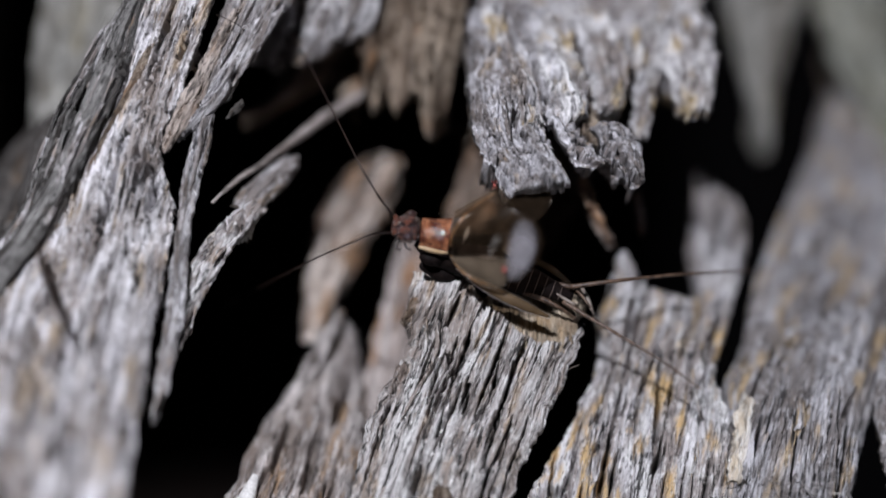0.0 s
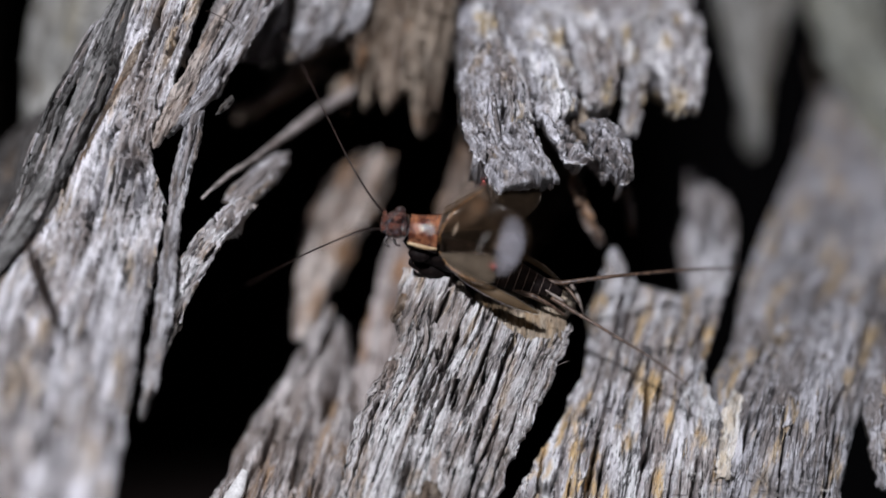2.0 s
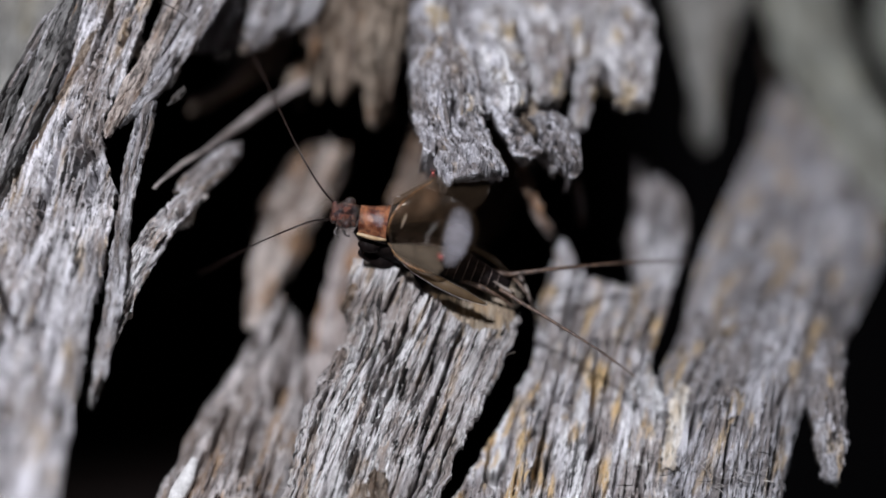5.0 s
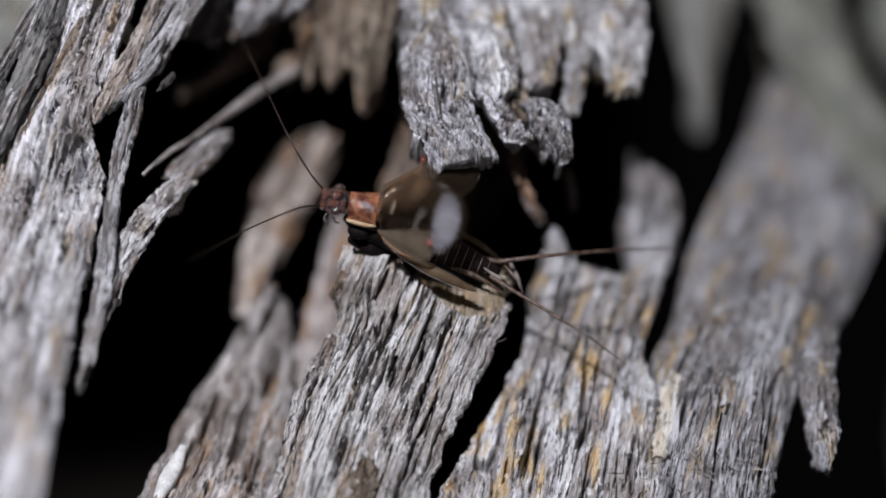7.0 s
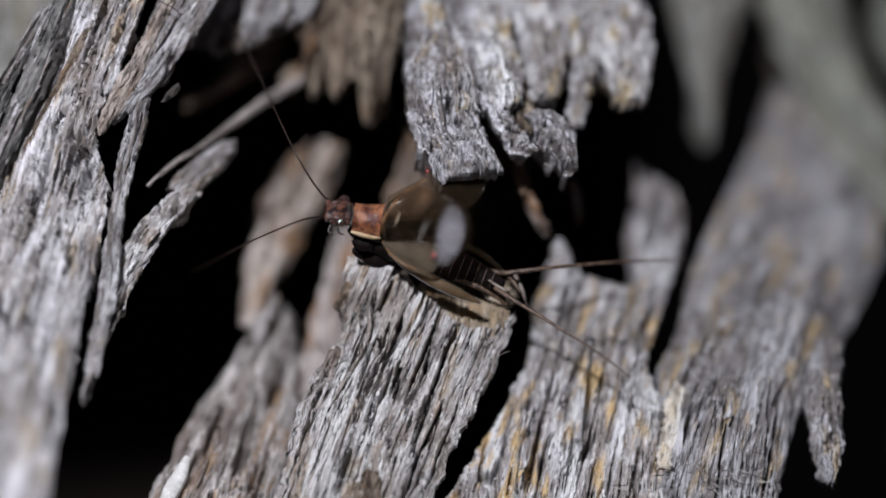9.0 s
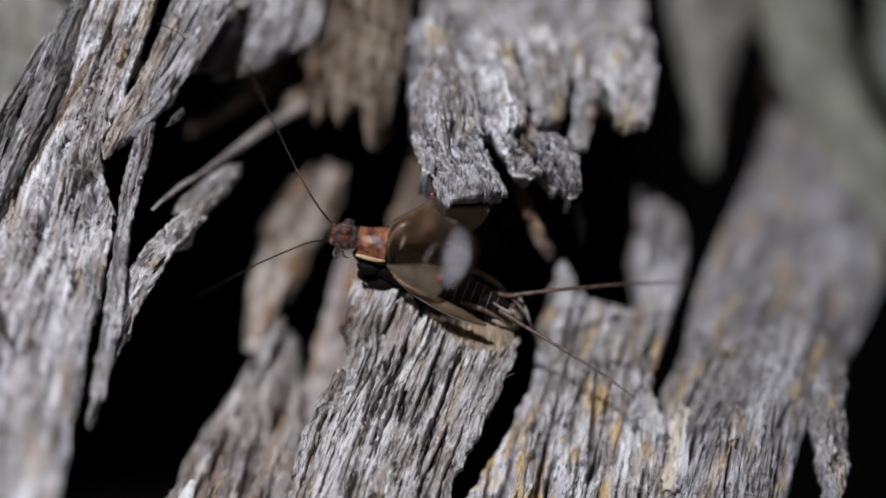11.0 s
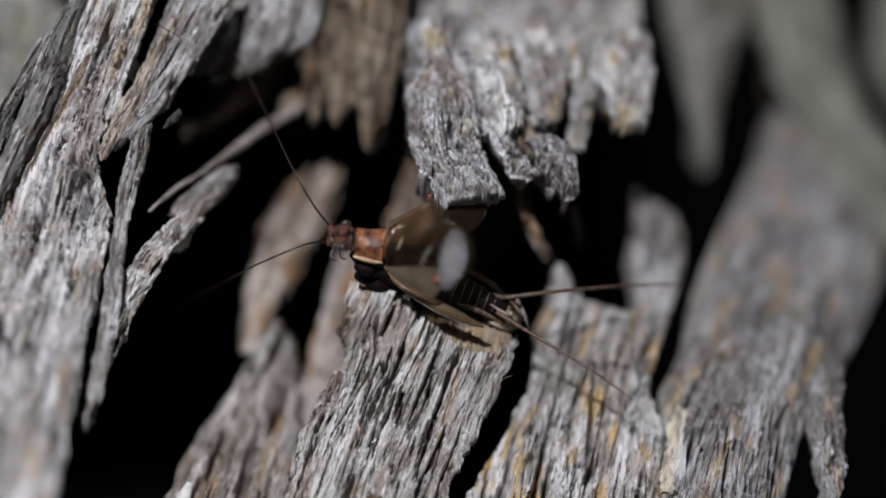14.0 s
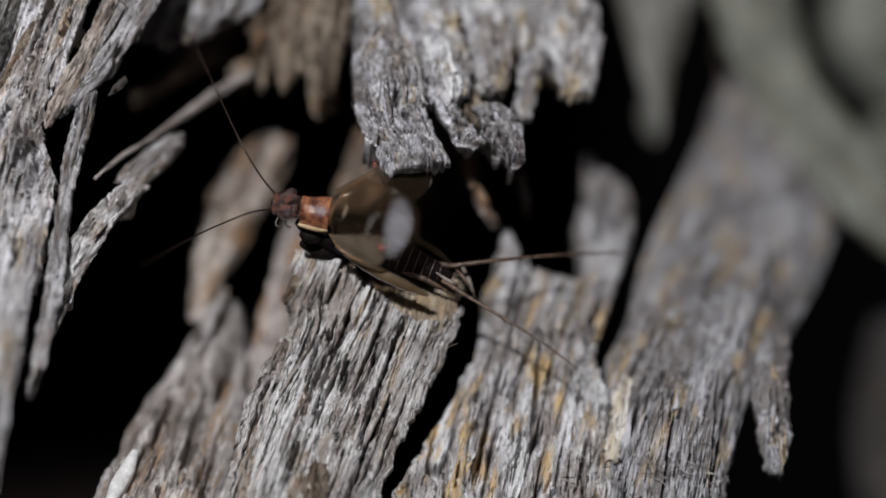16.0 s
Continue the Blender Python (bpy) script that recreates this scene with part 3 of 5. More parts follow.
# short pale and dark strands lying along the ridge
one, two = smooth_line(RIDGE_LEFT, 200)[0], smooth_line(RIDGE_RIGHT, 200)[0]
rng = random.Random(21)
for i in range(150):
    k, start, length, wide = (i % 15 + rng.uniform(0.0, 0.7)) / 15.5, rng.randrange(0, 175), rng.randrange(14, 46), rng.uniform(0.04, 0.09)
    rows = np.linspace(start, min(199, start + length), 6).astype(int)
    slip = np.linspace(rng.uniform(-0.04, 0.04), rng.uniform(-0.04, 0.04), 6)[:, None]
    lift = np.array([0, -0.25 - 0.45 * rng.random(), 0])
    left, right = (one[rows] + (two - one)[rows] * (k + slip + side) + lift for side in (0.0, wide))
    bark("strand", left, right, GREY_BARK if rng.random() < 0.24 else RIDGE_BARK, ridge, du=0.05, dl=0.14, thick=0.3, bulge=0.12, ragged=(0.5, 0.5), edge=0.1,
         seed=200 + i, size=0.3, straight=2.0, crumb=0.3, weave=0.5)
# facing away from the torch; that shade is in its near-black colour
slab("bark_ridge", "bark edge behind the rough ridge, shade put into its colour",
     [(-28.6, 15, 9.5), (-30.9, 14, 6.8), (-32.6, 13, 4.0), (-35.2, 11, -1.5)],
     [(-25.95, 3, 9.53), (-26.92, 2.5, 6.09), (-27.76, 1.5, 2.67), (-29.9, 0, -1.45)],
     DIM_BARK, du=0.08, dl=0.16, thick=2.0, bulge=0.2, ragged=(0.6, 0.4), seed=42, size=1.0, straight=2.2, crumb=0.2, cracks=1.6, slits=8)
slab("bark_sliver", "brown inner bark along the ridge",
     [(-19.2, -0.5, 14.13), (-21.16, -1.3, 9.63), (-23.03, -2.1, 5.91), (-24.97, -3.2, 2.52), (-26.15, -3.9, 0.58)],
     [(-18.58, -0.7, 14.11), (-20.69, -1.5, 9.43), (-22.56, -2.3, 5.72), (-24.57, -3.4, 2.22), (-25.85, -4, 0.33)],
     BROWN_BARK, du=0.06, dl=0.14, thick=0.6, bulge=0.15, ragged=(1.2, 1.2), edge=0.2, seed=45, size=0.7, straight=2.0, crumb=0.2)
slab("bark_plate", "blurred grey bark plate farther round the trunk",
     [(-29.18, 16, 30.5), (-29.72, 16, 14.86), (-30.03, 15, 9.05), (-32.9, 13, 0.85)],
     [(-20.09, 14, 30.13), (-23.2, 13, 14.59), (-26.67, 12, 8.48), (-28.9, 11, 0.84)],
     GREEN_BARK, du=0.2, dl=0.35, thick=3.0, bulge=1.2, ragged=(0, 0.5), seed=3, size=1.3, swell=2.0, straight=2.0, slits=6)
slab("bark_strip", "narrow grey bark strip splitting off the slab",
     [(-13.5, 1.2, 18.78), (-14.55, 0.8, 15.93), (-15.75, 0.2, 12.77), (-16.62, -0.4, 10.72), (-17.58, -1, 8.9), (-18.25, -1.6, 6.59)],
     [(-9.55, 1.6, 18.83), (-10.57, 1.2, 15.97), (-12.02, 0.6, 13.48), (-13.25, 0.1, 11.76), (-14.52, -0.6, 9.74), (-16.37, -1.3, 7.85)],
     GREY_BARK, du=0.05, dl=0.12, thick=1.2, bulge=0.35, ragged=(0, 0.5), edge=0.2, seed=4, flakes=2, slits=6, size=0.6, straight=2.0, crumb=0.4, fibres=12, slivers=2, weave=0.6)
slab("bark_strip", "brown inner layer of the splitting bark strip",
     [(-13.6, 0.4, 16.4), (-15.5, -0.2, 13.22), (-16.6, -0.9, 10.91), (-17.6, -1.5, 8.95), (-18.32, -2.2, 6.34)],
     [(-13.2, 0.4, 16.3), (-14.5, -0.1, 13.0), (-15.4, -0.8, 10.6), (-16.4, -1.4, 8.5), (-17.88, -2.2, 6.27)],
     STRIP_BARK, du=0.05, dl=0.12, thick=0.5, bulge=0.12, ragged=(0.9, 0.3), edge=0.25, seed=24, size=0.45, straight=2.0, crumb=0.5, fibres=6, weave=0.6)
slab("bark_splinter", "long thin grey splinter hanging from the slab edge",
     [(-15.96, -1, 8.72), (-16.87, -1.8, 5.19), (-17.2, -2.4, 2.24), (-17.66, -3.4, -1.41), (-18.03, -4.6, -5.01), (-18.57, -6, -8.89), (-18.53, -6.8, -11.04)],
     [(-14.87, -0.8, 9.1), (-15.25, -1.4, 6.3), (-16, -2, 3.34), (-16.47, -3, 0.04), (-16.68, -4.4, -4.29), (-17.57, -6, -8.53), (-18.25, -6.8, -11.04)],
     GREY_BARK, du=0.05, dl=0.16, thick=1.0, bulge=0.25, ragged=(0.3, 0.3), edge=0.25, seed=5, size=0.8, slits=4, fibres=30)
slab("bark_splinter", "frayed pale splinter hanging into the dark hollow",
     [(-13.03, 0.6, 3.43), (-14.75, -0.5, 1.51), (-16.02, -1.2, -0.07), (-16.81, -2, -1.86), (-17.61, -3.4, -4.79), (-18.14, -5, -7.65), (-18.44, -7, -10.78)],
     [(-11.53, 0.6, 3.22), (-12.68, -0.4, 1.72), (-14.16, -1.2, -0.35), (-15.15, -2, -2.21), (-16.4, -3.4, -5.14), (-17.41, -5, -8.36), (-18.15, -7, -10.85)],
     SILVER_BARK, du=0.05, dl=0.14, thick=0.9, bulge=0.35, ragged=(0.6, 0.2), edge=0.25, seed=6, crumb=1.2, slits=5, size=0.8, straight=0.8, fibres=40, slivers=2, weave=0.6)
slab("bark_splinter", "blurred pale splinter end curling back into the hollow",
     [(-10.17, 5, 6.69), (-11.93, 3.5, 5.52), (-13.27, 2, 4.23), (-13.98, 1, 3.13)],
     [(-9.47, 5, 6.08), (-10.47, 3.5, 4.47), (-11.75, 2, 3.03), (-12.55, 0.8, 2.01)],
     GREY_BARK, du=0.06, dl=0.14, thick=0.8, bulge=0.4, ragged=(0.5, 0.4), edge=0.25, seed=55, crumb=0.8, size=0.7, fibres=6)
slab("bark_splinter", "thin curved splinter crossing the dark hollow",
     [(-5.42, 10, 11.46), (-8.07, 8, 9.62), (-10.15, 6, 7.75), (-12.1, 4, 5.96), (-13.73, 2, 4.83), (-15.24, 0.3, 3.17)],
     [(-5.17, 10, 10.99), (-7.79, 8, 9), (-9.99, 6, 7.17), (-11.98, 4, 5.66), (-13.54, 2, 4.57), (-15.09, 0.3, 3.02)],
     UMBER_BARK, du=0.06, dl=0.16, thick=0.5, bulge=0.15, ragged=(0.3, 0.3), edge=0.12, seed=7, size=0.35, fibres=10)
slab("bark_splinter", "short frayed splinter at the strip edge",
     [(-13.09, 0, 10.16), (-13.78, -0.6, 9.3), (-14.26, -1, 8.69)],
     [(-12.79, 0, 9.86), (-13.48, -0.6, 9.04), (-14.11, -1, 8.57)],
     DIM_BARK, du=0.05, dl=0.12, thick=0.4, bulge=0.1, ragged=(0.2, 0.2), edge=0.2, seed=8, size=0.4, fibres=3)

# ---- above ----
slab("bark_plate", "blurred pale bark plate above the hollow",
     [(-12.8, 6, 21.84), (-13.2, 6.6, 17.6), (-13.8, 7.4, 14.8), (-14.2, 8.4, 12.9)],
     [(-4.0, 5.4, 21.7), (-4.3, 6, 17.5), (-5.0, 6.8, 14.9), (-8.6, 8, 12.9)],
     GREY_BARK, du=0.16, dl=0.25, thick=4.0, bulge=1.4, ragged=(0, 0.9), seed=9, flakes=3, slits=4)
slab("bark_flap", "brown bark flap with a ragged lower end",
     [(-5.68, 9, 22.12), (-5.68, 9, 15.02), (-5.68, 9, 11.08), (-5.09, 9, 7.14)],
     [(2.26, 7, 21.84), (1.33, 8, 15.71), (0.47, 8.4, 11.04), (0.23, 8, 6.7)],
     BROWN_BARK, du=0.08, dl=0.18, thick=2.5, bulge=0.9, ragged=(0, 1.4), bottom=((0, 4.2), (0.08, 2.2), (0.17, 1.6), (0.26, 3.4), (0.36, 2.0), (0.46, 2.4), (0.56, 3.6), (0.66, 2.4), (0.77, 0.2), (0.88, 0), (0.95, 2.4), (1, 3.4)), seed=10, flakes=4, slits=6, slivers=4, size=1.1, straight=2.2, swell=2.8, cracks=2.2, crumb=0.2)
slab("bark_plate", "dim brown bark at the back of the hollow top",
     [(-7.84, 13, 15), (-9.66, 13, 13.3), (-11.85, 12.5, 11.33), (-14.62, 12, 8.8)],
     [(-5.82, 13, 14.59), (-8.04, 13, 12.37), (-10.84, 12.5, 10.52), (-14.14, 12, 8.32)],
     BROWN_BARK, du=0.1, dl=0.2, thick=1.5, bulge=0.6, ragged=(0, 1.2), seed=43)
slab("bark_splinter", "rough brown splinter hanging between the bark plates",
     [(-7.9, 16, 16.9), (-7.7, 14.5, 14.2), (-7.5, 11.6, 12.0), (-7.13, 9.8, 10.35)],
     [(-4.6, 16, 16.9), (-4.9, 14.5, 14.1), (-5.6, 11.2, 11.9), (-6.2, 9.6, 10.13)],
     BROWN_BARK, du=0.08, dl=0.16, thick=1.0, bulge=0.4, ragged=(0, 1.0), edge=0.4, seed=46, crumb=1.0, slits=3)
torn_flap = slab("bark_flap", "large pale grey bark flap with a torn jagged lower end",
     [(2.24, 17.3, 24.11), (1.92, 10.8, 17.58), (1.85, 4.7, 11.93), (2.32, 0.7, 6.77)],
     [(19.17, 20.3, 24.54), (18.55, 13.3, 17.86), (18.52, 8.3, 13.39), (18.36, 4.3, 8.91)],
     FLAP_BARK, du=0.045, dl=0.1, thick=2.2, bulge=0.8, ragged=(0, 0.55), edge=0.45,
     bottom=((0.0, 0.7), (0.1, 1.3), (0.2, 1.9), (0.3, 3.9), (0.38, 3.2), (0.44, 3.0), (0.5, 2.7), (0.56, 2.5), (0.6, 2.4), (0.64, 3.6), (0.68, 5.0), (0.72, 4.8), (0.76, 4.6), (0.8, 4.6), (0.86, 3.2), (0.92, 1.8), (1.0, 1.4)),
     seed=12, flakes=10, slits=30, size=1.35, straight=0.9, crumb=1.3, swell=3.4, cracks=1.6, lean=0.3, fibres=24, slivers=5)
# long strands folded over one another on the torn flap
for i, (left, right) in enumerate((
        ([(2.69, 6.23, 16.98), (3.01, 3.95, 13.65), (4.10, 1.31, 10.78), (5.24, -0.85, 8.20)],
         [(5.23, 6.59, 17.05), (5.82, 4.43, 13.73), (6.68, 1.79, 10.84), (6.81, -0.45, 8.43)]),
        ([(5.2, 6.2, 16.24), (6.06, 4.0, 12.93), (7.04, 1.6, 10.46), (8.0, 0.0, 8.25)],
         [(8.32, 6.8, 16.34), (9.15, 4.7, 13.03), (9.87, 2.6, 10.75), (9.83, 1.2, 8.76)]),
        ([(8.91, 6.8, 16.35), (9.65, 4.8, 13.04), (10.39, 3.4, 11.01), (10.75, 2.6, 9.35)],
         [(12.46, 7.4, 16.45), (12.95, 5.2, 13.5), (12.52, 4, 11.08), (12.11, 3, 9.09)]),
        ([(12.48, 7.8, 16.49), (13.0, 6, 13.19), (13.06, 4.6, 10.75), (13.07, 3.8, 8.96), (13.29, 3.3, 7.4)],
         [(15.13, 8, 16.54), (15.05, 6.4, 13.24), (14.74, 5, 10.99), (14.31, 4, 8.99), (13.75, 3.3, 7.41)]),
        ([(14.48, 8.4, 16.58), (14.9, 6.5, 13.25), (15.84, 4.6, 10.7), (16.81, 3.6, 9.18)],
         [(18.73, 8.7, 16.66), (18.81, 6.6, 13.3), (18.58, 5.2, 11.23), (18.15, 4, 9.1)]))):
    bark("strand", left, right, FLAP_BARK, torn_flap, du=0.05, dl=0.12, thick=0.9, bulge=0.45, ragged=(0.3, 0.5), edge=0.4, seed=61 + i,
         size=1.1, straight=0.9, crumb=1.2, swell=1.2, cracks=1.5, fibres=10, weave=0.8)
slab("bark_tongue", "rough grey bark tongue hanging over the cricket",
     [(1.75, 7, 17.08), (1.81, 4.8, 14.51), (1.83, 2.3, 11.98), (1.94, 0, 9.16), (2.26, -0.7, 7.37), (3.02, -1.2, 6.05), (3.66, -1.7, 5.07), (4.09, -2.2, 3.65)],
     [(7.15, 7.4, 17.18), (6.98, 5.2, 14.6), (6.74, 2.7, 12.06), (6.65, 0.4, 9.23), (6.96, -0.3, 7.44), (7.71, -0.8, 6), (8.11, -1.3, 5.13), (8.51, -1.8, 4.37)],
     CRUST_BARK, du=0.045, dl=0.08, thick=0.5, bulge=0.45, ragged=(0.8, 0.15), edge=0.3, seed=13, flakes=5, slits=9, straight=0.5, crumb=1.5, size=1.1, swell=1.6, cracks=1.4, lean=0.35, weave=0.6, fibres=70, slivers=3)
slab("bark_tongue", "small hooked grey bark tongue with a frayed tip",
     [(6.6, 3.8, 12.54), (6.74, 1.6, 9.89), (7.7, -0.2, 7.52), (8.79, -0.6, 5.95), (9.91, -0.6, 5.55)],
     [(8.37, 4.2, 12.59), (8.45, 2, 9.93), (9.29, 0.4, 8.06), (10.11, 0, 6.92), (10.85, -0.4, 5.68)],
     CRUST_BARK, du=0.045, dl=0.08, thick=0.7, bulge=0.3, ragged=(0.8, 0.15), edge=0.4, seed=14, straight=0.5, crumb=1.5, slits=5, size=1.0, lean=0.4, weave=0.6, flakes=2, fibres=14, slivers=2)
slab("bark_tongue", "curled dark grey bark tip with frayed fibres",
     [(9.84, 1.2, 8.49), (10.35, 0.6, 7.22), (10.8, 0.2, 5.89), (11.39, -0.1, 4.87), (12.85, -0.3, 4.25)],
     [(11.09, 1.4, 8.37), (12.78, 1.2, 7.84), (13.26, 0.8, 6.88), (13.13, 0.3, 5.92), (13.53, -0.1, 4.71)],
     CRUST_BARK, du=0.045, dl=0.08, thick=0.6, bulge=0.3, ragged=(0.4, 0.15), edge=0.4, seed=15, straight=0.6, crumb=1.6, size=1.0, swell=1.5, cracks=1.4, weave=0.6, slits=4, fibres=40, slivers=2)
slab("bark_sliver", "brown inner bark under the torn flap",
     [(7.93, 4.4, 11.07), (8.44, 2.6, 8.84), (9.98, 1.6, 7.16)],
     [(10.26, 4.8, 10.54), (10.77, 2.8, 8.49), (11.77, 1.8, 6.81)],
     BROWN_BARK, du=0.09, dl=0.15, thick=0.8, bulge=0.3, ragged=(0, 0.3), seed=16)

# ---- behind the cricket ----
slab("bark_column", "pale blurred bark column at the back of the hollow",
     [(-6.3, 16, 7.4), (-7.4, 15, 5.03), (-8.5, 14, 2.89), (-9.21, 13, 0.44), (-9.33, 11.5, -2.36), (-9.6, 10.5, -4.9), (-9.9, 10.2, -6.9)],
     [(-2.7, 16, 7.3), (-2.9, 16, 5.39), (-3.93, 15, 2.9), (-5.37, 14, 0.45), (-6.61, 12.5, -2.38), (-7.59, 11.2, -4.36), (-8.6, 10.5, -6.9)],
     COLUMN_BARK, du=0.1, dl=0.2, thick=2.5, bulge=1.0, ragged=(1.4, 0.6), top=((0, 1.7), (0.3, 0.5), (0.7, 0), (0.85, 0.2), (1, 1.2)), seed=17, flakes=3, slits=10, size=1.1, swell=2.2, cracks=1.8, straight=2.0, crumb=0.2, slivers=4)
slab("bark_column", "grey brown bark column below the hollow",
     [(-7.79, 10.2, -4.41), (-8.91, 9, -6.66), (-10.39, 7.5, -8.63), (-11.72, 5.5, -10.83), (-13.17, 3.2, -13.48), (-13.94, 1.5, -15.62), (-17.3, -2.5, -21.5)],
     [(-5.88, 10.2, -5.32), (-5.68, 9, -7.84), (-5.61, 7, -10.08), (-5.53, 5, -12.64), (-5.65, 3, -14.76), (-6.15, -0.5, -20.35)],
     WARM_BARK, du=0.08, dl=0.18, thick=3.0, bulge=0.9, ragged=(1.6, 0), seed=18, flakes=4, slits=20, size=0.8, swell=1.6, cracks=1.4, straight=2.4, crumb=0.25, gashes=((-9.47, -6.11, -11.2, -10.78, 0.3), (-8.4, -11.72, -9.44, -17.65, 0.3), (-6.58, -8.2, -7.56, -12.85, 0.25), (-10.5, -11.91, -11.47, -15.35, 0.2)), fibres=8, slivers=6)
slab("bark_column", "grey bark column behind the central bark stub",
     [(-3.25, 12, 0.85), (-4.5, 10.5, -3.94), (-5.5, 8.5, -8.6), (-5.74, 6.5, -13.15), (-6.26, 4, -19.81)],
     [(0.24, 11, 0.84), (-0.75, 9.5, -3.91), (-1.72, 8, -8.57), (-2.48, 6, -13.11), (-2.83, 4, -19.81)],
     UMBER_BARK, du=0.1, dl=0.2, thick=2.5, bulge=0.9, ragged=(0.8, 0), seed=19, flakes=2, slits=8, size=0.8, swell=1.6, cracks=1.4, straight=2.2, crumb=0.25, slivers=3)
slab("bark_splinter", "frayed splinter along the column edge",
     [(-7.2, 8, -3.87), (-8.95, 6.8, -6.7), (-10.45, 5.5, -9.4), (-11.6, 4.8, -11.6)],
     [(-6.74, 8, -4.19), (-7.75, 6.8, -6.7), (-9.4, 5.5, -9.5), (-11.1, 4.8, -11.7)],
     WARM_BARK, du=0.06, dl=0.14, thick=0.4, bulge=0.15, ragged=(0.5, 0.5), edge=0.3, seed=20, size=0.4, straight=2.0, fibres=10)
slab("bark_plate", "tan bark plate behind the raised wings",
     [(2.24, 11, 8.63), (1.35, 10.5, 5.62), (0.44, 10, 3.22), (0.08, 9.5, 1.43)],
     [(4.83, 11, 7.63), (4.42, 10.5, 4.82), (3.49, 10, 2.82), (2.61, 9.5, 1.23)],
     TAN_BARK, du=0.1, dl=0.2, thick=2.0, bulge=0.5, ragged=(0.6, 0.6), seed=21, size=1.1, swell=2.0, cracks=2.0, straight=2.0, slits=8, crumb=0.2)
slab("bark_plate", "dim brown inner bark at the back of the hollow",
     [(1.17, 17, 9.09), (2.06, 16, 4.91), (3.74, 15, 2.01), (5, 14, -0.86)],
     [(10.78, 18, 8.83), (10.58, 17, 4.61), (9.12, 16, 2.08), (7.47, 15, -0.83)],
     BROWN_BARK, du=0.2, dl=0.3, thick=2.0, bulge=-0.8, ragged=(0, 1.2), seed=52, size=0.9, slivers=3)
# the torch reaches this wall, so its dimness is painted
slab("bark_plate", "bark wall behind the crossing splinter, dimmed by its colour",
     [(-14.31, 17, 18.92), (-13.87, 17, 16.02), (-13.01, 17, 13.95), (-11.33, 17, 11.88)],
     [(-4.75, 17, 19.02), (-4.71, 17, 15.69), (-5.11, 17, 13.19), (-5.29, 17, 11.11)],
     DIM_BARK, du=0.2, dl=0.3, thick=2.0, bulge=0.5, ragged=(0, 1.0), seed=53, size=0.9, slivers=3)
slab("bark_splinter", "dim grey splinter curving through the hollow top",
     [(-9.68, 12, 14.12), (-10.85, 11, 11.89), (-12.26, 10, 10.44), (-14.21, 9, 9.55)],
     [(-9.06, 12, 13.12), (-10.37, 11, 11.21), (-12.02, 10, 9.8), (-14.13, 9, 9.16)],
     UMBER_BARK, du=0.1, dl=0.2, thick=0.7, bulge=0.3, ragged=(0.3, 0.3), seed=54, size=0.4)
slab("bark_sliver", "thin brown bark sliver in the dark hollow",
     [(9.3, 5, 5.12), (9.76, 5, 2.73), (10.79, 5.4, 0.81), (11.67, 5.8, -0.27)],
     [(9.99, 5, 5.12), (10.53, 5, 3.04), (11.44, 5.4, 1.39), (12.05, 5.8, -0.19)],
     UMBER_BARK, du=0.1, dl=0.2, thick=0.6, bulge=0.3, ragged=(0.6, 0.3), edge=0.5, seed=22, size=0.9, crumb=1.2)
slab("bark_sliver", "pale bark sliver at the slab edge",
     [(12.02, 7.4, 0.04), (11.99, 7, -1.51), (11.64, 6, -3.44)],
     [(12.8, 7.4, 0.04), (13.39, 7, -1.51), (13.38, 6, -3.44)],
     GREY_BARK, du=0.1, dl=0.2, thick=0.6, bulge=0.3, ragged=(0.4, 0.3), seed=23, size=0.7)
slab("bark_sliver", "faint dark bark sliver deep in the hollow",
     [(13.01, 8, 4.55), (13.24, 8, 2.79), (13.63, 8, 0.63)],
     [(13.55, 8, 4.55), (13.95, 8, 2.79), (14.1, 8, 0.63)],
     UMBER_BARK, du=0.2, dl=0.3, thick=0.6, bulge=0.2, seed=25, size=0.5)
slab("bark_column", "blurred pale bark post beside the dark cleft",
     [(18.5, 15, 6.1), (18.4, 14, 3.9), (18.02, 12.5, 1.68), (17.44, 12, 0.59), (17.74, 11, -0.77), (18.18, 9.5, -2.9), (18.41, 8, -4.64)],
     [(20.9, 15, 6.0), (21.5, 14.2, 3.9), (21.96, 13.4, 2.2), (21.58, 12, -0.14), (20.91, 10.8, -2.13), (20.06, 9, -4.67), (19.33, 7.5, -6.58)],
     GREY_BARK, du=0.16, dl=0.25, thick=2.0, bulge=0.8, ragged=(1.2, 0), top=((0, 0), (0.25, 0.1), (0.5, 1.0), (0.75, 2.2), (1, 3.4)), edge=0.5, seed=26, slits=6, size=1.2, swell=2.0, cracks=1.6)

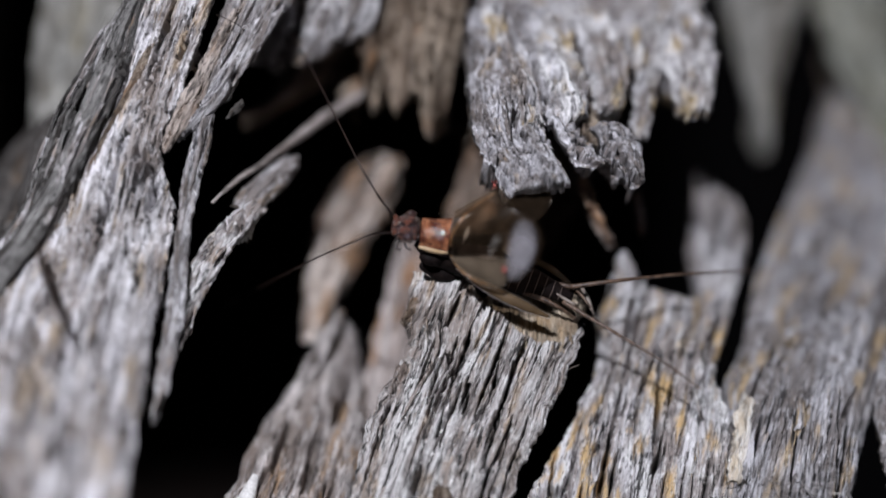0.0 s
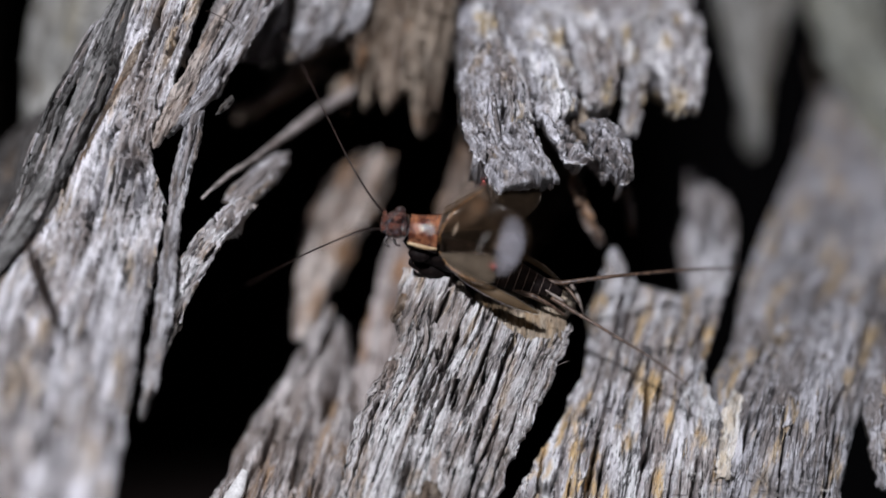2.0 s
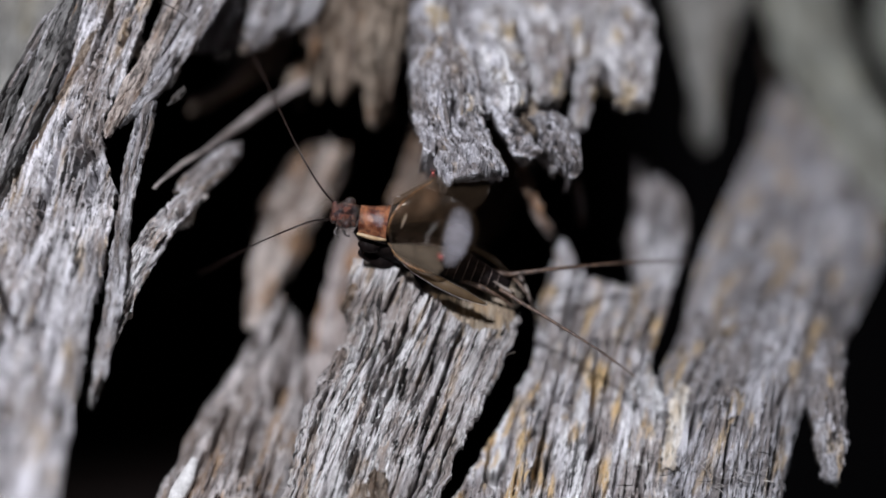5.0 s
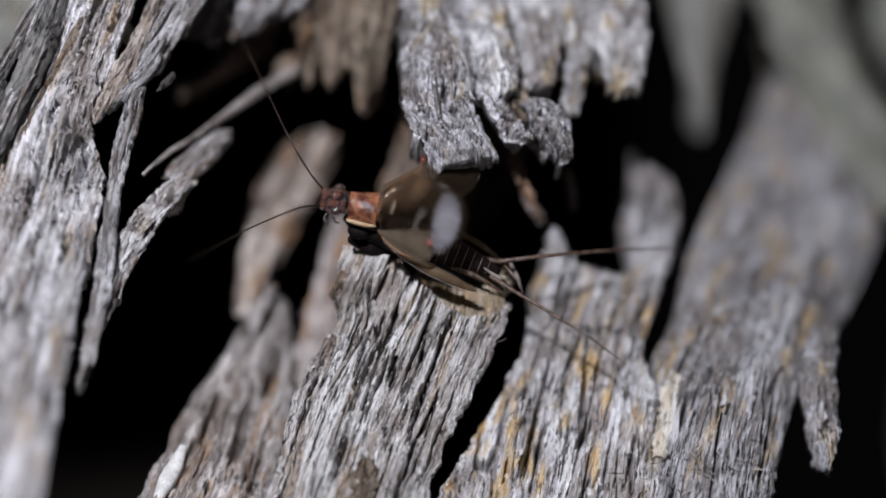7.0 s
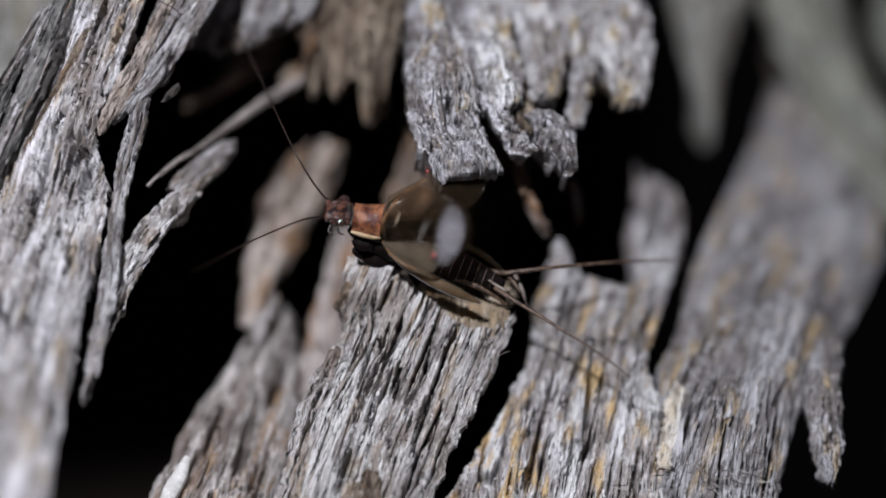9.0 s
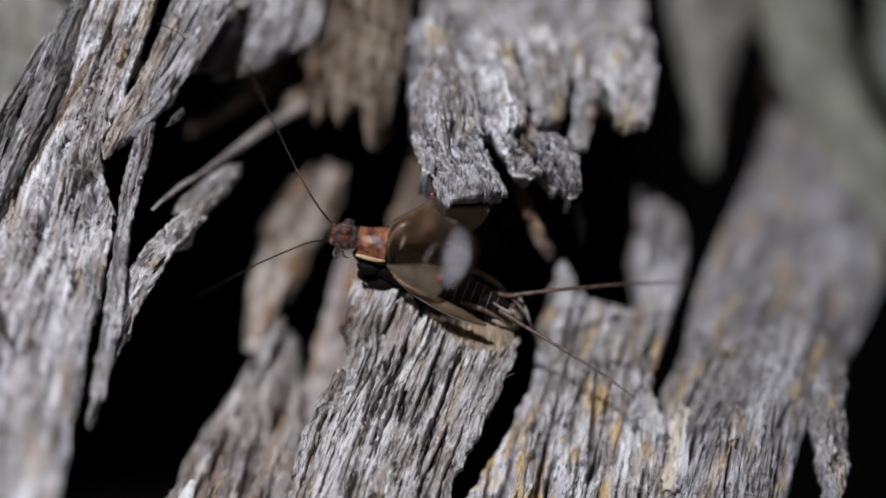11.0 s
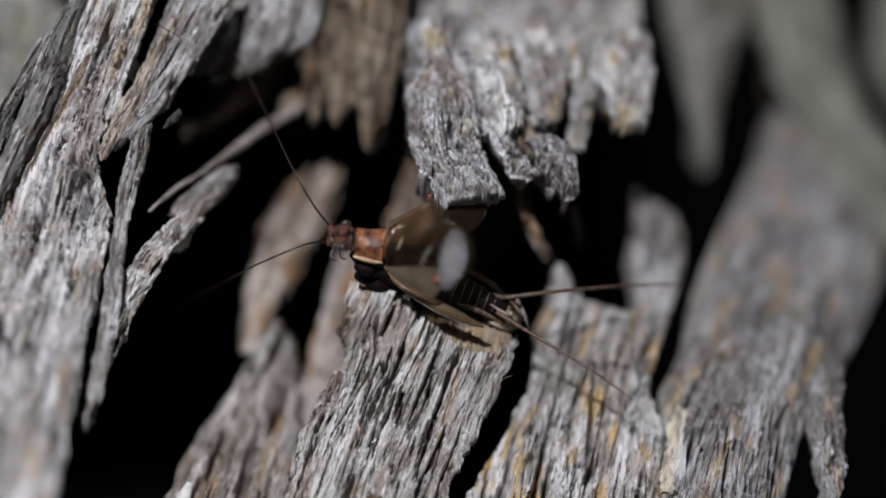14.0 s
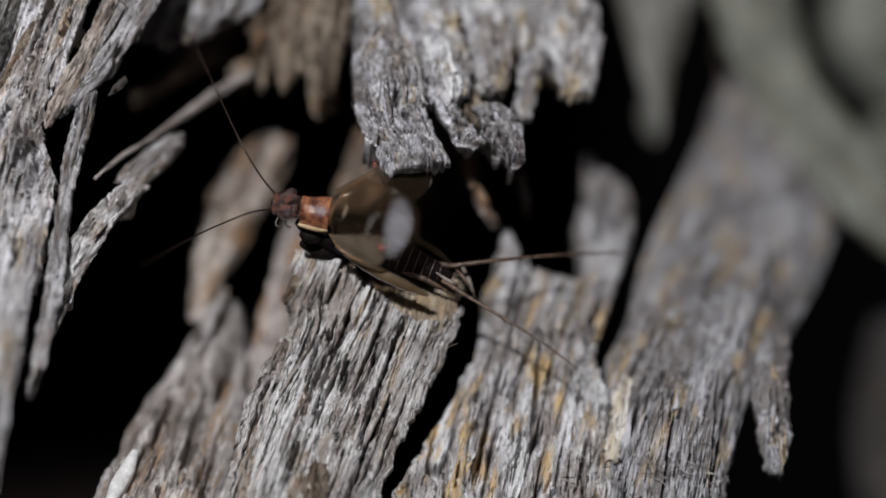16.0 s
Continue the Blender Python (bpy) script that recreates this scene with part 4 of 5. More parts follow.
# ---- centre and right ----
slab("bark_stub", "upright grey fibrous bark stub that the cricket sits on",
     [(-1.9, 0.6, -1.38), (-2.53, 0.5, -4.44), (-2.31, 0.3, -6.67), (-4.07, -0.3, -9.31), (-5.28, -1.4, -12.49), (-6.44, -4, -18.8)],
     [(9.58, 0.9, -4.45), (8.8, 0.4, -7.04), (7.51, -0.3, -9.61), (5.98, -1.3, -12.5), (4.56, -2.4, -15.33), (3.75, -4, -18.8)],
     STUB_BARK, du=0.036, dl=0.09, thick=3.4, bulge=1.0, ragged=(0.35, 0), edge=0.42,
     top=((0, 0), (0.3, -0.6), (0.4, 0.6), (0.52, 1.1), (0.62, 2.0), (0.75, 2.4), (0.88, 2.1), (0.95, 1.2), (1, 0.4)), seed=27, flakes=8, slits=64, size=0.42, straight=1.8, crumb=1.2, cracks=0.9, swell=1.5, weave=0.55, gashes=((4.71, -7.26, 3.7, -11.03, 0.1), (3.84, -10.45, 2.43, -14.91, 0.08), (0.91, -7.89, -0.6, -12.92, 0.1), (0.27, -6.86, 0.43, -8.57, 0.1), (3.45, -8.24, 3.31, -9.36, 0.09), (1.82, -9.37, 1.24, -11.05, 0.09)), fibres=44, slivers=8)
# added piece whose tan stands for wing-filtered light on the stub
slab("bark_ledge", "pale brown piece on the stub for light through the wings",
     [(2.88, 3, -2.82), (3.17, 1.5, -3.94), (3.68, 0.8, -5.43), (4.07, 0.7, -7.3)],
     [(9.4, 3, -3.06), (9.18, 1.5, -4.26), (8.83, 0.8, -5.38), (8.39, 0.7, -7.26)],
     WING_LIGHT_BARK, du=0.06, dl=0.1, thick=1.6, bulge=0.5, ragged=(0.2, 0.2), edge=0.5, seed=28, size=0.5, crumb=0.6, cracks=0.8, weave=0.6)
slab("bark_curl", "small dark curled bark edge on the stub",
     [(-2.32, 0.6, -3.13), (-2.68, 0.2, -4.05), (-2.9, -0.1, -4.86)],
     [(-1.57, 0.4, -2.87), (-1.93, 0, -3.86), (-2.53, -0.1, -5.16)],
     BROWN_BARK, du=0.06, dl=0.1, thick=0.5, bulge=0.35, ragged=(0.2, 0.2), edge=0.2, seed=29, size=0.6, fibres=3)
slab("bark_curl", "brown torn flake standing out from the stub edge",
     [(-3.05, -0.2, -7.24), (-3.63, -0.5, -8.56), (-4.3, -0.6, -9.74), (-4.45, -0.5, -10.41)],
     [(-2.15, -0.4, -7.23), (-2.59, -0.7, -8.66), (-2.96, -0.8, -9.8), (-3.48, -0.6, -10.55)],
     WARM_BARK, du=0.05, dl=0.1, thick=0.4, bulge=0.2, ragged=(0.5, 0.4), edge=0.3, seed=47, size=0.7, crumb=0.8, fibres=5)
slab("bark_slab", "grey bark slab flecked with ochre below the cleft",
     [(12.02, 7.4, -1.13), (11.02, 5.4, -4.58), (10.36, 3.6, -7.57), (8.96, 1.9, -10.69), (7.17, 0.6, -13.59), (5.41, -0.5, -16.27), (3.9, -1.6, -19.09)],
     [(21.0, 9.5, -1.14), (19.6, 6.4, -5), (18.35, 3.4, -7.95), (19.34, 1.2, -11.95), (19.61, -0.2, -15.19), (19.57, -1.6, -19.09)],
     OCHRE_BARK, du=0.042, dl=0.1, thick=3.0, bulge=0.7, ragged=(0.5, 0), edge=0.4,
     top=((0, 0), (0.15, 0.8), (0.35, 2.0), (0.6, 2.8), (0.8, 2.2), (1, 0.6)), seed=30, flakes=10, slits=24, size=0.85, straight=1.3, crumb=0.8, weave=0.75, gashes=((14.53, -12.74, 13.59, -15.55, 0.14), (11.18, -11.89, 9.99, -17.09, 0.12), (9.18, -15.02, 8.83, -17.26, 0.12)), fibres=30, slivers=8)
far_slab = slab("bark_slab", "broad grey bark slab receding round the trunk",
     [(33.0, 30.5, 15.2), (30.3, 27, 10.4), (26.9, 21, 5.3), (25.0, 17.5, 2.5), (23.7, 15, 0.26), (22.45, 12, -2.15), (21.4, 9, -4.87), (20.32, 6, -7.02), (19.2, 4.3, -8.74), (19.09, 1, -12.69), (19.06, -1.6, -19.09)],
     [(36.5, 32, 14.2), (36.0, 30, 9.2), (36.0, 26.5, 5.2), (37.73, 21.5, 1.26), (36.7, 18, -1.52), (34.19, 13, -5.18), (32.69, 10, -6.72), (32.33, 9, -6.9), (29.06, 4, -10.84), (27.63, 1, -14.56), (26.45, -1, -19.17)],
     BLUISH_BARK, du=0.06, dl=0.15, thick=3.0, bulge=2.0, ragged=(1.2, 0), top=((0, 1.5), (0.5, 0), (1, 1.5)), edge=0.2, seed=31, flakes=12, bend=3, gashes=((21.16, -11.64, 20.29, -14.18, 0.2), (27.21, -10.75, 25.42, -17.85, 0.14), (24.09, -11.17, 23.36, -13.42, 0.12)), slits=26, size=0.8, straight=1.5, crumb=0.8, fibres=30, slivers=8)
slab("bark_tongue", "short frayed bark tongue hanging at the slab edge",
     [(29.57, 5.2, -7.34), (28.84, 1.6, -10.61), (29.17, 0.6, -13.55), (29.48, 0, -16.05)],
     [(31.88, 5.6, -6.56), (31.22, 1.8, -10.6), (31.39, 0.8, -13.36), (30.53, 0, -16.57)],
     BLUISH_BARK, du=0.055, dl=0.12, thick=1.4, bulge=0.5, ragged=(0, 0.5), edge=0.35, seed=32, slits=2, size=0.9, fibres=12)

# ---- far right, out of focus ----
slab("bark_flap", "blurred grey bark flap tapering to a point",
     [(20.88, 24, 25.07), (21.48, 24, 19.03), (22.75, 23, 13.34), (24.05, 22, 8.58)],
     [(28.21, 24, 25.07), (27.52, 24, 19.03), (25.91, 23, 13.77), (24.56, 22, 6.44)],
     GREEN_BARK, du=0.25, dl=0.4, thick=2.5, bulge=1.0, ragged=(0, 0.6), seed=33, slivers=3)
slab("bark_fold", "smooth blurred pale bark fold sloping down",
     [(28.18, 26, 21.92), (29.18, 26, 18.42), (30.63, 25.5, 14.23), (32.42, 25, 11.24), (34.21, 24.5, 7.65), (36.58, 24, 4.31), (39.82, 23.5, 1.08), (42.98, 23, -1.39), (45.69, 22.5, -3.3)],
     [(35.36, 29, 22.38), (36.06, 29, 18.82), (36.81, 28.5, 15.21), (38.13, 28, 11.63), (40.64, 27.5, 8.08), (43.13, 27, 5.21), (45.58, 26, 2.13), (47.46, 25.5, 0.17), (49.32, 25, -1.56)],
     LICHEN_BARK, du=0.2, dl=0.35, thick=2.0, bulge=1.6, ragged=(0, 0.4), seed=34, size=0.6, slivers=3)
slab("bark_plate", "blurred brown inner bark under the pale fold",
     [(30.85, 37, 16.54), (32.29, 37, 11.89), (35.46, 36, 6.75), (38.58, 35, 2.13)],
     [(35.05, 37, 16.59), (36.03, 37, 11.93), (38.71, 36, 6.79), (41.82, 35, 2.16)],
     BROWN_BARK, du=0.3, dl=0.5, thick=2.0, bulge=0.6, ragged=(0, 0.4), seed=37, size=0.8)
slab("bark_plate", "blurred greenish bark plate far round the trunk",
     [(42.62, 48, 24.6), (42, 48, 17.68), (43.4, 49, 14.81), (45.36, 50, 12.91)],
     [(50.55, 48, 24.69), (51.11, 48, 17.77), (51.87, 49, 13.9), (52.63, 50, 10.98)],
     LICHEN_BARK, du=0.3, dl=0.5, thick=2.5, bulge=2.4, ragged=(0, 0.4), seed=35)
slab("bark_plate", "blurred olive bark lump under the far plate",
     [(47.54, 52, 10.8), (45.09, 51, 8.96), (45.67, 50, 6.42), (47.19, 50, 4.44)],
     [(54.11, 52, 10.86), (54.39, 51, 9.05), (54.18, 50, 6.51), (53.71, 50, 3.5)],
     LICHEN_BARK, du=0.3, dl=0.5, thick=2.5, bulge=2.4, ragged=(0.4, 0.4), seed=38)
# lit by the torch; darkened by colour to stay faint
slab("bark_plate", "blurred bark lump low in the dark, shade put into its colour",
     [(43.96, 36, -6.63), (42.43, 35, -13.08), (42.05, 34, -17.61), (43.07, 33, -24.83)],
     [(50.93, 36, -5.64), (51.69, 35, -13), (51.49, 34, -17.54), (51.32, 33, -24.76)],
     DIM_BARK, du=0.3, dl=0.5, thick=3.0, bulge=1.6, ragged=(0.4, 0), seed=36)


# ---- the singing cricket ----
BASE = np.array((0.22, 0, -1.07), float)
cricket = new("cricket")
cricket.location = Vector(BASE * MM)
tagged(cricket, "small brown male cricket singing with raised wings on bark", "cricket")


def body_part(name, line, radii, material, parent=None, sides=16, flat=1.0, up=(0, -1, 0), label="", n=22):
    """A tapered body part of the cricket along a few points, with smooth radii."""
    path, _ = smooth_line(line, n)
    r = np.array(radii, float)
    at = np.linspace(0, 1, n)
    if r.ndim == 1:
        rr = np.interp(at, np.linspace(0, 1, len(r)), r)
    else:
        rr = np.stack([np.interp(at, np.linspace(0, 1, len(r)), r[:, i]) for i in range(2)], 1)
    return tube_part(name, path, rr, material, parent or cricket, sides, flat, up, label, BASE)


def lump(name, centre, size, material, parent=None, label="", turn=0.0, rough=0.06, square=1.0):
    """A rounded, slightly uneven blob."""
    bm = bmesh.new()
    bmesh.ops.create_uvsphere(bm, u_segments=20, v_segments=14, radius=1.0)
    m = Matrix.Rotation(radians(turn), 3, "Y")
    for v in bm.verts:
        k = 1 + rough * noise.noise(v.co * 2.3 + Vector(centre)) + rough * 0.5 * noise.noise(v.co * 6 + Vector(centre))
        v.co = Vector([math.copysign(abs(q) ** square, q) for q in v.co])
        v.co = (m @ Vector((v.co.x * size[0] * k, v.co.y * size[1] * k, v.co.z * size[2] * k)) + Vector(centre) - Vector(BASE)) * MM
    for f in bm.faces:
        f.smooth = True
    me = bpy.data.meshes.new(name)
    bm.to_mesh(me)
    bm.free()
    me.materials.append(material)
    ob = new(name, me)
    ob.parent = parent or cricket
    return tagged(ob, label)


head = lump("head", (-2.28, -1.4, 1.37), (0.74, 0.85, 0.92), HEAD_BROWN, label="dark red brown head", turn=8, rough=0.2, square=0.72)
lump("face", (-3.09, -1.5, 1.44), (0.30, 0.5, 0.62), HEAD_BROWN, head, turn=10, rough=0.2)
lump("eye", (-2.27, -2.2, 0.74), (0.34, 0.28, 0.30), EYE, head, "glossy brown eye")
lump("eye", (-2.06, -1.6, 2.29), (0.36, 0.30, 0.26), EYE, head, "glossy brown eye")
lump("antenna_base", (-3.09, -1.5, 2.1), (0.17, 0.17, 0.17), HEAD_BROWN, head)
lump("antenna_base", (-3.2, -1.8, 1.07), (0.17, 0.17, 0.17), HEAD_BROWN, head)
body_part("palp", [(-2.87, -1.6, 0.63), (-3.09, -1.7, 0.19), (-2.79, -1.8, -0.11)], (0.09, 0.08, 0.06), ANTENNA, head, 6, n=8)
body_part("palp", [(-2.5, -1.5, 0.41), (-2.35, -1.6, 0.04), (-2.06, -1.7, -0.03)], (0.09, 0.08, 0.06), ANTENNA, head, 6, n=8)
body_part("antenna", [(-3.2, -1.6, 2.21), (-4.12, -1.8, 3.35), (-5.44, -1.8, 5.55), (-7.31, 0.5, 9.18), (-9.07, 3, 12.56), (-10.72, 5, 15.34), (-11.91, 7, 18.34)],
          (0.07, 0.055, 0.05, 0.045, 0.04, 0.03, 0.022), ANTENNA, sides=6, n=40)
body_part("antenna", [(-3.3, -1.9, 1.07), (-4.47, -2.2, 0.96), (-5.93, -2.4, 0.41), (-8.23, -0.5, -0.55), (-10.77, 3, -1.78), (-13.78, 7, -3.27), (-16.53, 11, -4.75)],
          (0.07, 0.06, 0.05, 0.045, 0.04, 0.03, 0.02), ANTENNA, sides=6, n=40)


def pronotum():
    """The saddle-shaped shield behind the head, with raised rims."""
    nu, nv = 25, 21
    u, v = np.meshgrid(np.linspace(0, 1, nu), np.linspace(0, 1, nv))
    front, back = np.array([(-1.33, -1.5, 2.03), (-1.54, -2, 0.11)], float), np.array([(0.63, -1.5, 2.03), (0.29, -2, -0.18)], float)
    a = front[0] + (front[1] - front[0]) * v[..., None]
    b = back[0] + (back[1] - back[0]) * v[..., None]
    p = a + (b - a) * u[..., None]
    arch = 0.75 * (1 - (2 * v - 1) ** 2) - 0.12 * np.sin(u * math.pi) + 0.10 * (np.exp(-((u / 0.08) ** 2)) + np.exp(-(((1 - u) / 0.08) ** 2)))
    arch = arch + 0.05 * grain_noise(u * 7, v * 7, 4) + 0.03 * grain_noise(u * 18, v * 18, 6)
    p = p + np.array([0, -1, 0.25]) * arch[..., None]
    q = p + np.array([0, 0.22, -0.05])
    k = nu * nv
    ring = np.r_[np.arange(nu), np.arange(1, nv) * nu + nu - 1, np.arange(nu - 2, -1, -1) + (nv - 1) * nu, np.arange(nv - 2, 0, -1) * nu]
    nxt = np.roll(ring, -1)
    quads = np.vstack([grid_quads(nu, nv, 0), grid_quads(nu, nv, k, True), np.stack([ring, ring + k, nxt + k, nxt], -1)])
    ob = new("pronotum", grid_mesh("pronotum", np.vstack([p.reshape(-1, 3), q.reshape(-1, 3)]) - BASE, quads, None, RUST))
    ob.parent = cricket
    return tagged(ob, "rust brown saddle-shaped shield")


shield = pronotum()
body_part("rim", [(-1.58, -2.1, 0.15), (-1.06, -2.25, 0), (-0.33, -2.2, -0.18), (0.33, -2.1, -0.25)], (0.08, 0.15, 0.14, 0.07), CREAM, shield, 8, label="cream lower edge", n=12)
body_part("thorax", [(-1.48, -0.6, 0.78), (-0.52, -0.5, 0.04), (0.59, -0.3, -0.4), (2.08, 0, -0.89)], ((0.7, 0.8), (1.05, 1.0), (1.2, 1.1), (1.2, 1.1)), BLACK, label="black glossy underside")
lump("side_plate", (-0.81, -1.2, -0.62), (0.75, 0.5, 0.50), BLACK, label="black glossy side plate", turn=12)
lump("underside", (-0.15, 0.1, -1.37), (1.2, 0.6, 0.75), BLACK, label="black underside", turn=26)
abdomen = body_part("abdomen", [(1.34, 0, -0.52), (3.57, 0, -1.37), (5.8, 0, -2.19), (7.48, 0.1, -2.86), (8.49, 0.2, -3.24)],
                    ((1.1, 1.0), (1.25, 1.1), (1.15, 1.0), (0.8, 0.75), (0.35, 0.35)), BLACK, label="black ringed abdomen", n=40)
for i in range(9):
    k = i / 8
    c = np.array((4.02, 0, -1.6), float) * (1 - k) + np.array((8.19, 0.2, -3.16), float) * k
    d = np.array([0.93, 0.0, -0.36])
    r = 1.24 - 0.25 * k - 0.55 * k**3
    a = np.linspace(math.radians(200), math.radians(345), 15)
    ringline = c + r * (np.cos(a)[:, None] * np.array([-0.36, 0, -0.93]) * -1 + 0.92 * np.sin(a)[:, None] * np.array([0, 1.0, 0]))
    tube_part("ring", ringline, np.full(15, 0.024) * np.sin(np.linspace(0.2, 2.94, 15)), RING, abdomen, 5, origin=BASE)

# cerci: long hairy tapering tails
for line in ([(7.86, -0.4, -3.45), (9.52, -1.2, -4.46), (11.95, -2.2, -5.9), (14.43, -3, -7.43), (16.65, -3.4, -9.05)],
             [(8.42, 0.2, -2.49), (10.64, 0, -2.19), (12.92, 0.6, -1.94), (16.43, 2, -1.65), (20.85, 4, -1.45)]):
    cercus = body_part("cercus", line, (0.17, 0.14, 0.115, 0.10, 0.08, 0.065, 0.035), CERCUS, sides=8, label="long thin banded tail feeler", n=60)
    path, _ = smooth_line(line, 46)
    for i in range(2, 44):
        side = Vector((random.uniform(-1, 1), random.uniform(-1, 0.3), random.uniform(-1, 1))).normalized()
        tip = path[i] + np.array(side) * random.uniform(0.25, 0.6) + (path[-1] - path[0]) / np.linalg.norm(path[-1] - path[0]) * 0.3
        tube_part("hair", [path[i], (path[i] * 0.6 + tip * 0.4), tip], (0.008, 0.006, 0.003), CERCUS, cercus, 3, origin=BASE)


def leg(name, line, radii, feet, material=CERCUS):
    ob = body_part(name, line, radii, material, sides=8, n=24)
    for foot in feet:
        body_part("foot", foot, (0.12, 0.11, 0.06), PALE, ob, 6, label="pale foot", n=8)
    return ob


leg("hind_leg", [(5.29, 1.4, -2.4), (7.16, 1.2, -2.4), (8.45, 0.8, -2.5), (9.16, 0.2, -3.09), (9.71, 0, -3.86)], (0.4, 0.35, 0.16, 0.10, 0.07),
    ([(9.24, 1.6, -2.6), (9.66, 1.4, -3.38), (10.04, 1.2, -4.62)],))
leg("hind_leg", [(4.31, -0.2, -2.37), (6.16, -0.3, -3.11), (7.65, -0.3, -3.86), (8.79, 0.2, -4.61)], (0.3, 0.25, 0.14, 0.07), ([(8.68, -0.4, -3.67), (8.01, -0.4, -3.3), (7.45, -0.5, -2.92)],))
leg("middle_leg", [(0.59, 0, -1.07), (1.41, -0.2, -1.89), (1.15, 0.2, -2.64), (1.64, 0.6, -3.24)], (0.2, 0.16, 0.1, 0.06), (), BLACK)
leg("front_leg", [(-1.07, -0.6, -0.77), (-1.41, -0.8, -1.14), (-0.96, -0.4, -1.59), (-0.52, 0, -1.82)], (0.18, 0.16, 0.1, 0.06), (), BLACK)


def wing(name, hinge, outline, material, camber, label, veins=(1, 9, 18, 27, 36, 46)):
    """A membrane fanned out from its hinge; the outline runs round its free edge."""
    hinge = np.array(hinge, float)
    edge, _ = smooth_line(outline, 48)
    rings = 20
    k = np.linspace(0.04, 1, rings)[:, None, None]
    p = hinge + (edge[None] - hinge) * k
    along = np.linspace(0, 1, 48)[None, :, None]
    p = p + np.array([0, -1, 0.2]) * (camber * np.sin(math.pi * along) * np.sin(math.pi * np.clip(k, 0, 1) * 0.9))
    q = p + np.array([0, 0.035, 0])
    n = 48 * rings
    ring = np.r_[np.arange(48), np.arange(1, rings) * 48 + 47, np.arange(46, -1, -1) + (rings - 1) * 48, np.arange(rings - 2, 0, -1) * 48]
    nxt = np.roll(ring, -1)
    quads = np.vstack([grid_quads(48, rings, 0), grid_quads(48, rings, n, True), np.stack([ring, ring + n, nxt + n, nxt], -1)])
    ob = new(name, grid_mesh(name, np.vstack([p.reshape(-1, 3), q.reshape(-1, 3)]) - hinge, quads, None, material))
    ob.parent = cricket
    ob.location = Vector((hinge - BASE) * MM)
    tagged(ob, label)
    for i in veins:
        tube_part("vein", p[::2, i] + np.array([0, -0.03, 0]), np.linspace(0.035, 0.012, rings // 2), VEIN, ob, 5, origin=hinge)
    tube_part("edge_vein", p[-1] + np.array([0, -0.01, 0]), np.full(48, 0.012), material, ob, 5, origin=hinge)
    return ob


def sheet_wing(name, hinge, base, tip, camber, label):
    """A membrane stretched from its base line to its free edge, domed near the base."""
    hinge = np.array(hinge, float)
    one, two = smooth_line(base, 40)[0], smooth_line(tip, 40)[0]
    nk = 34
    k = np.linspace(0, 1, nk)[:, None, None]
    across = np.linspace(0, 1, 40)[None, :, None]
    p = one[None] + (two - one)[None] * k
    p = p + np.array([0, -1, 0.15]) * camber * k**0.45 * (1 - k) * 1.9 * np.sin(math.pi * (0.06 + 0.88 * across))
    p = p + np.array([0, 0.05, 0]) * (np.sin(across * 9 + k * 5) * k)
    q = p + np.array([0, 0.03, 0])
    n = 40 * nk
    ring = np.r_[np.arange(40), np.arange(1, nk) * 40 + 39, np.arange(38, -1, -1) + (nk - 1) * 40, np.arange(nk - 2, 0, -1) * 40]
    nxt = np.roll(ring, -1)
    quads = np.vstack([grid_quads(40, nk, 0), grid_quads(40, nk, n, True), np.stack([ring, ring + n, nxt + n, nxt], -1)])
    ob = new(name, grid_mesh(name, np.vstack([p.reshape(-1, 3), q.reshape(-1, 3)]) - hinge, quads, None, TEGMEN))
    ob.parent = cricket
    ob.location = Vector((hinge - BASE) * MM)
    for j, thick in ((1, 0.03), (38, 0.022)):
        tube_part("vein", p[::2, j] + np.array([0, -0.02, 0]), np.linspace(thick, 0.012, nk // 2), VEIN, ob, 5, origin=hinge)
    tube_part("vein", p[20, 5:35] + np.array([0, -0.02, 0]), np.full(30, 0.012), VEIN, ob, 5, origin=hinge)
    return tagged(ob, label)


HINGE_NEAR, HINGE_FAR = (0.44, -2.2, 0.63), (0.66, -1.5, 1.59)
near_wing = sheet_wing("forewing", HINGE_NEAR, [(0.73, -2, 2.02), (0.48, -2.5, 0.77), (0.55, -2.1, -0.62)],
                       [(2.68, -3.8, 3.23), (4.72, -4.6, 2.42), (6.05, -4.7, 1.55), (6.36, -4.3, 0.04), (5.45, -3.5, -1.63), (3.8, -2.8, -2.22)],
                       0.9, "translucent brown raised forewing")
far_wing = sheet_wing("forewing", HINGE_FAR, [(0.81, -1.3, 2.47), (0.7, -1.6, 1.73), (0.81, -1.5, 0.85)],
                      [(3.47, -1, 3.96), (5.78, -0.6, 3.89), (7.2, -0.4, 3.38), (6.33, -0.8, 1.96), (4.27, -1.4, 1.07)],
                      0.6, "translucent brown raised forewing")
# thin pale rods laid where the wing glints; the highlight is their colour
arc = smooth_line([(2.9, -4.3, -0.65), (3.11, -4.6, 0.04), (3.47, -4.8, 0.66), (3.72, -4.9, 0.95)], 14)[0]
streak = smooth_line([(1.26, -3.1, 0.41), (1.45, -3.3, 0.84), (1.66, -3.3, 1.47)], 10)[0]
tube_part("fold", streak, np.array([0.008, 0.02, 0.03, 0.05, 0.06, 0.075, 0.08, 0.06, 0.04, 0.01]), GLINT, near_wing, 6, 0.5, label="pale streak standing for a glint on the wing", origin=np.array(HINGE_NEAR, float))
tube_part("fold", arc, 0.03 * np.sin(np.linspace(0.1, 3.04, 14)) ** 0.7, GLINT, near_wing, 5, origin=np.array(HINGE_NEAR, float))
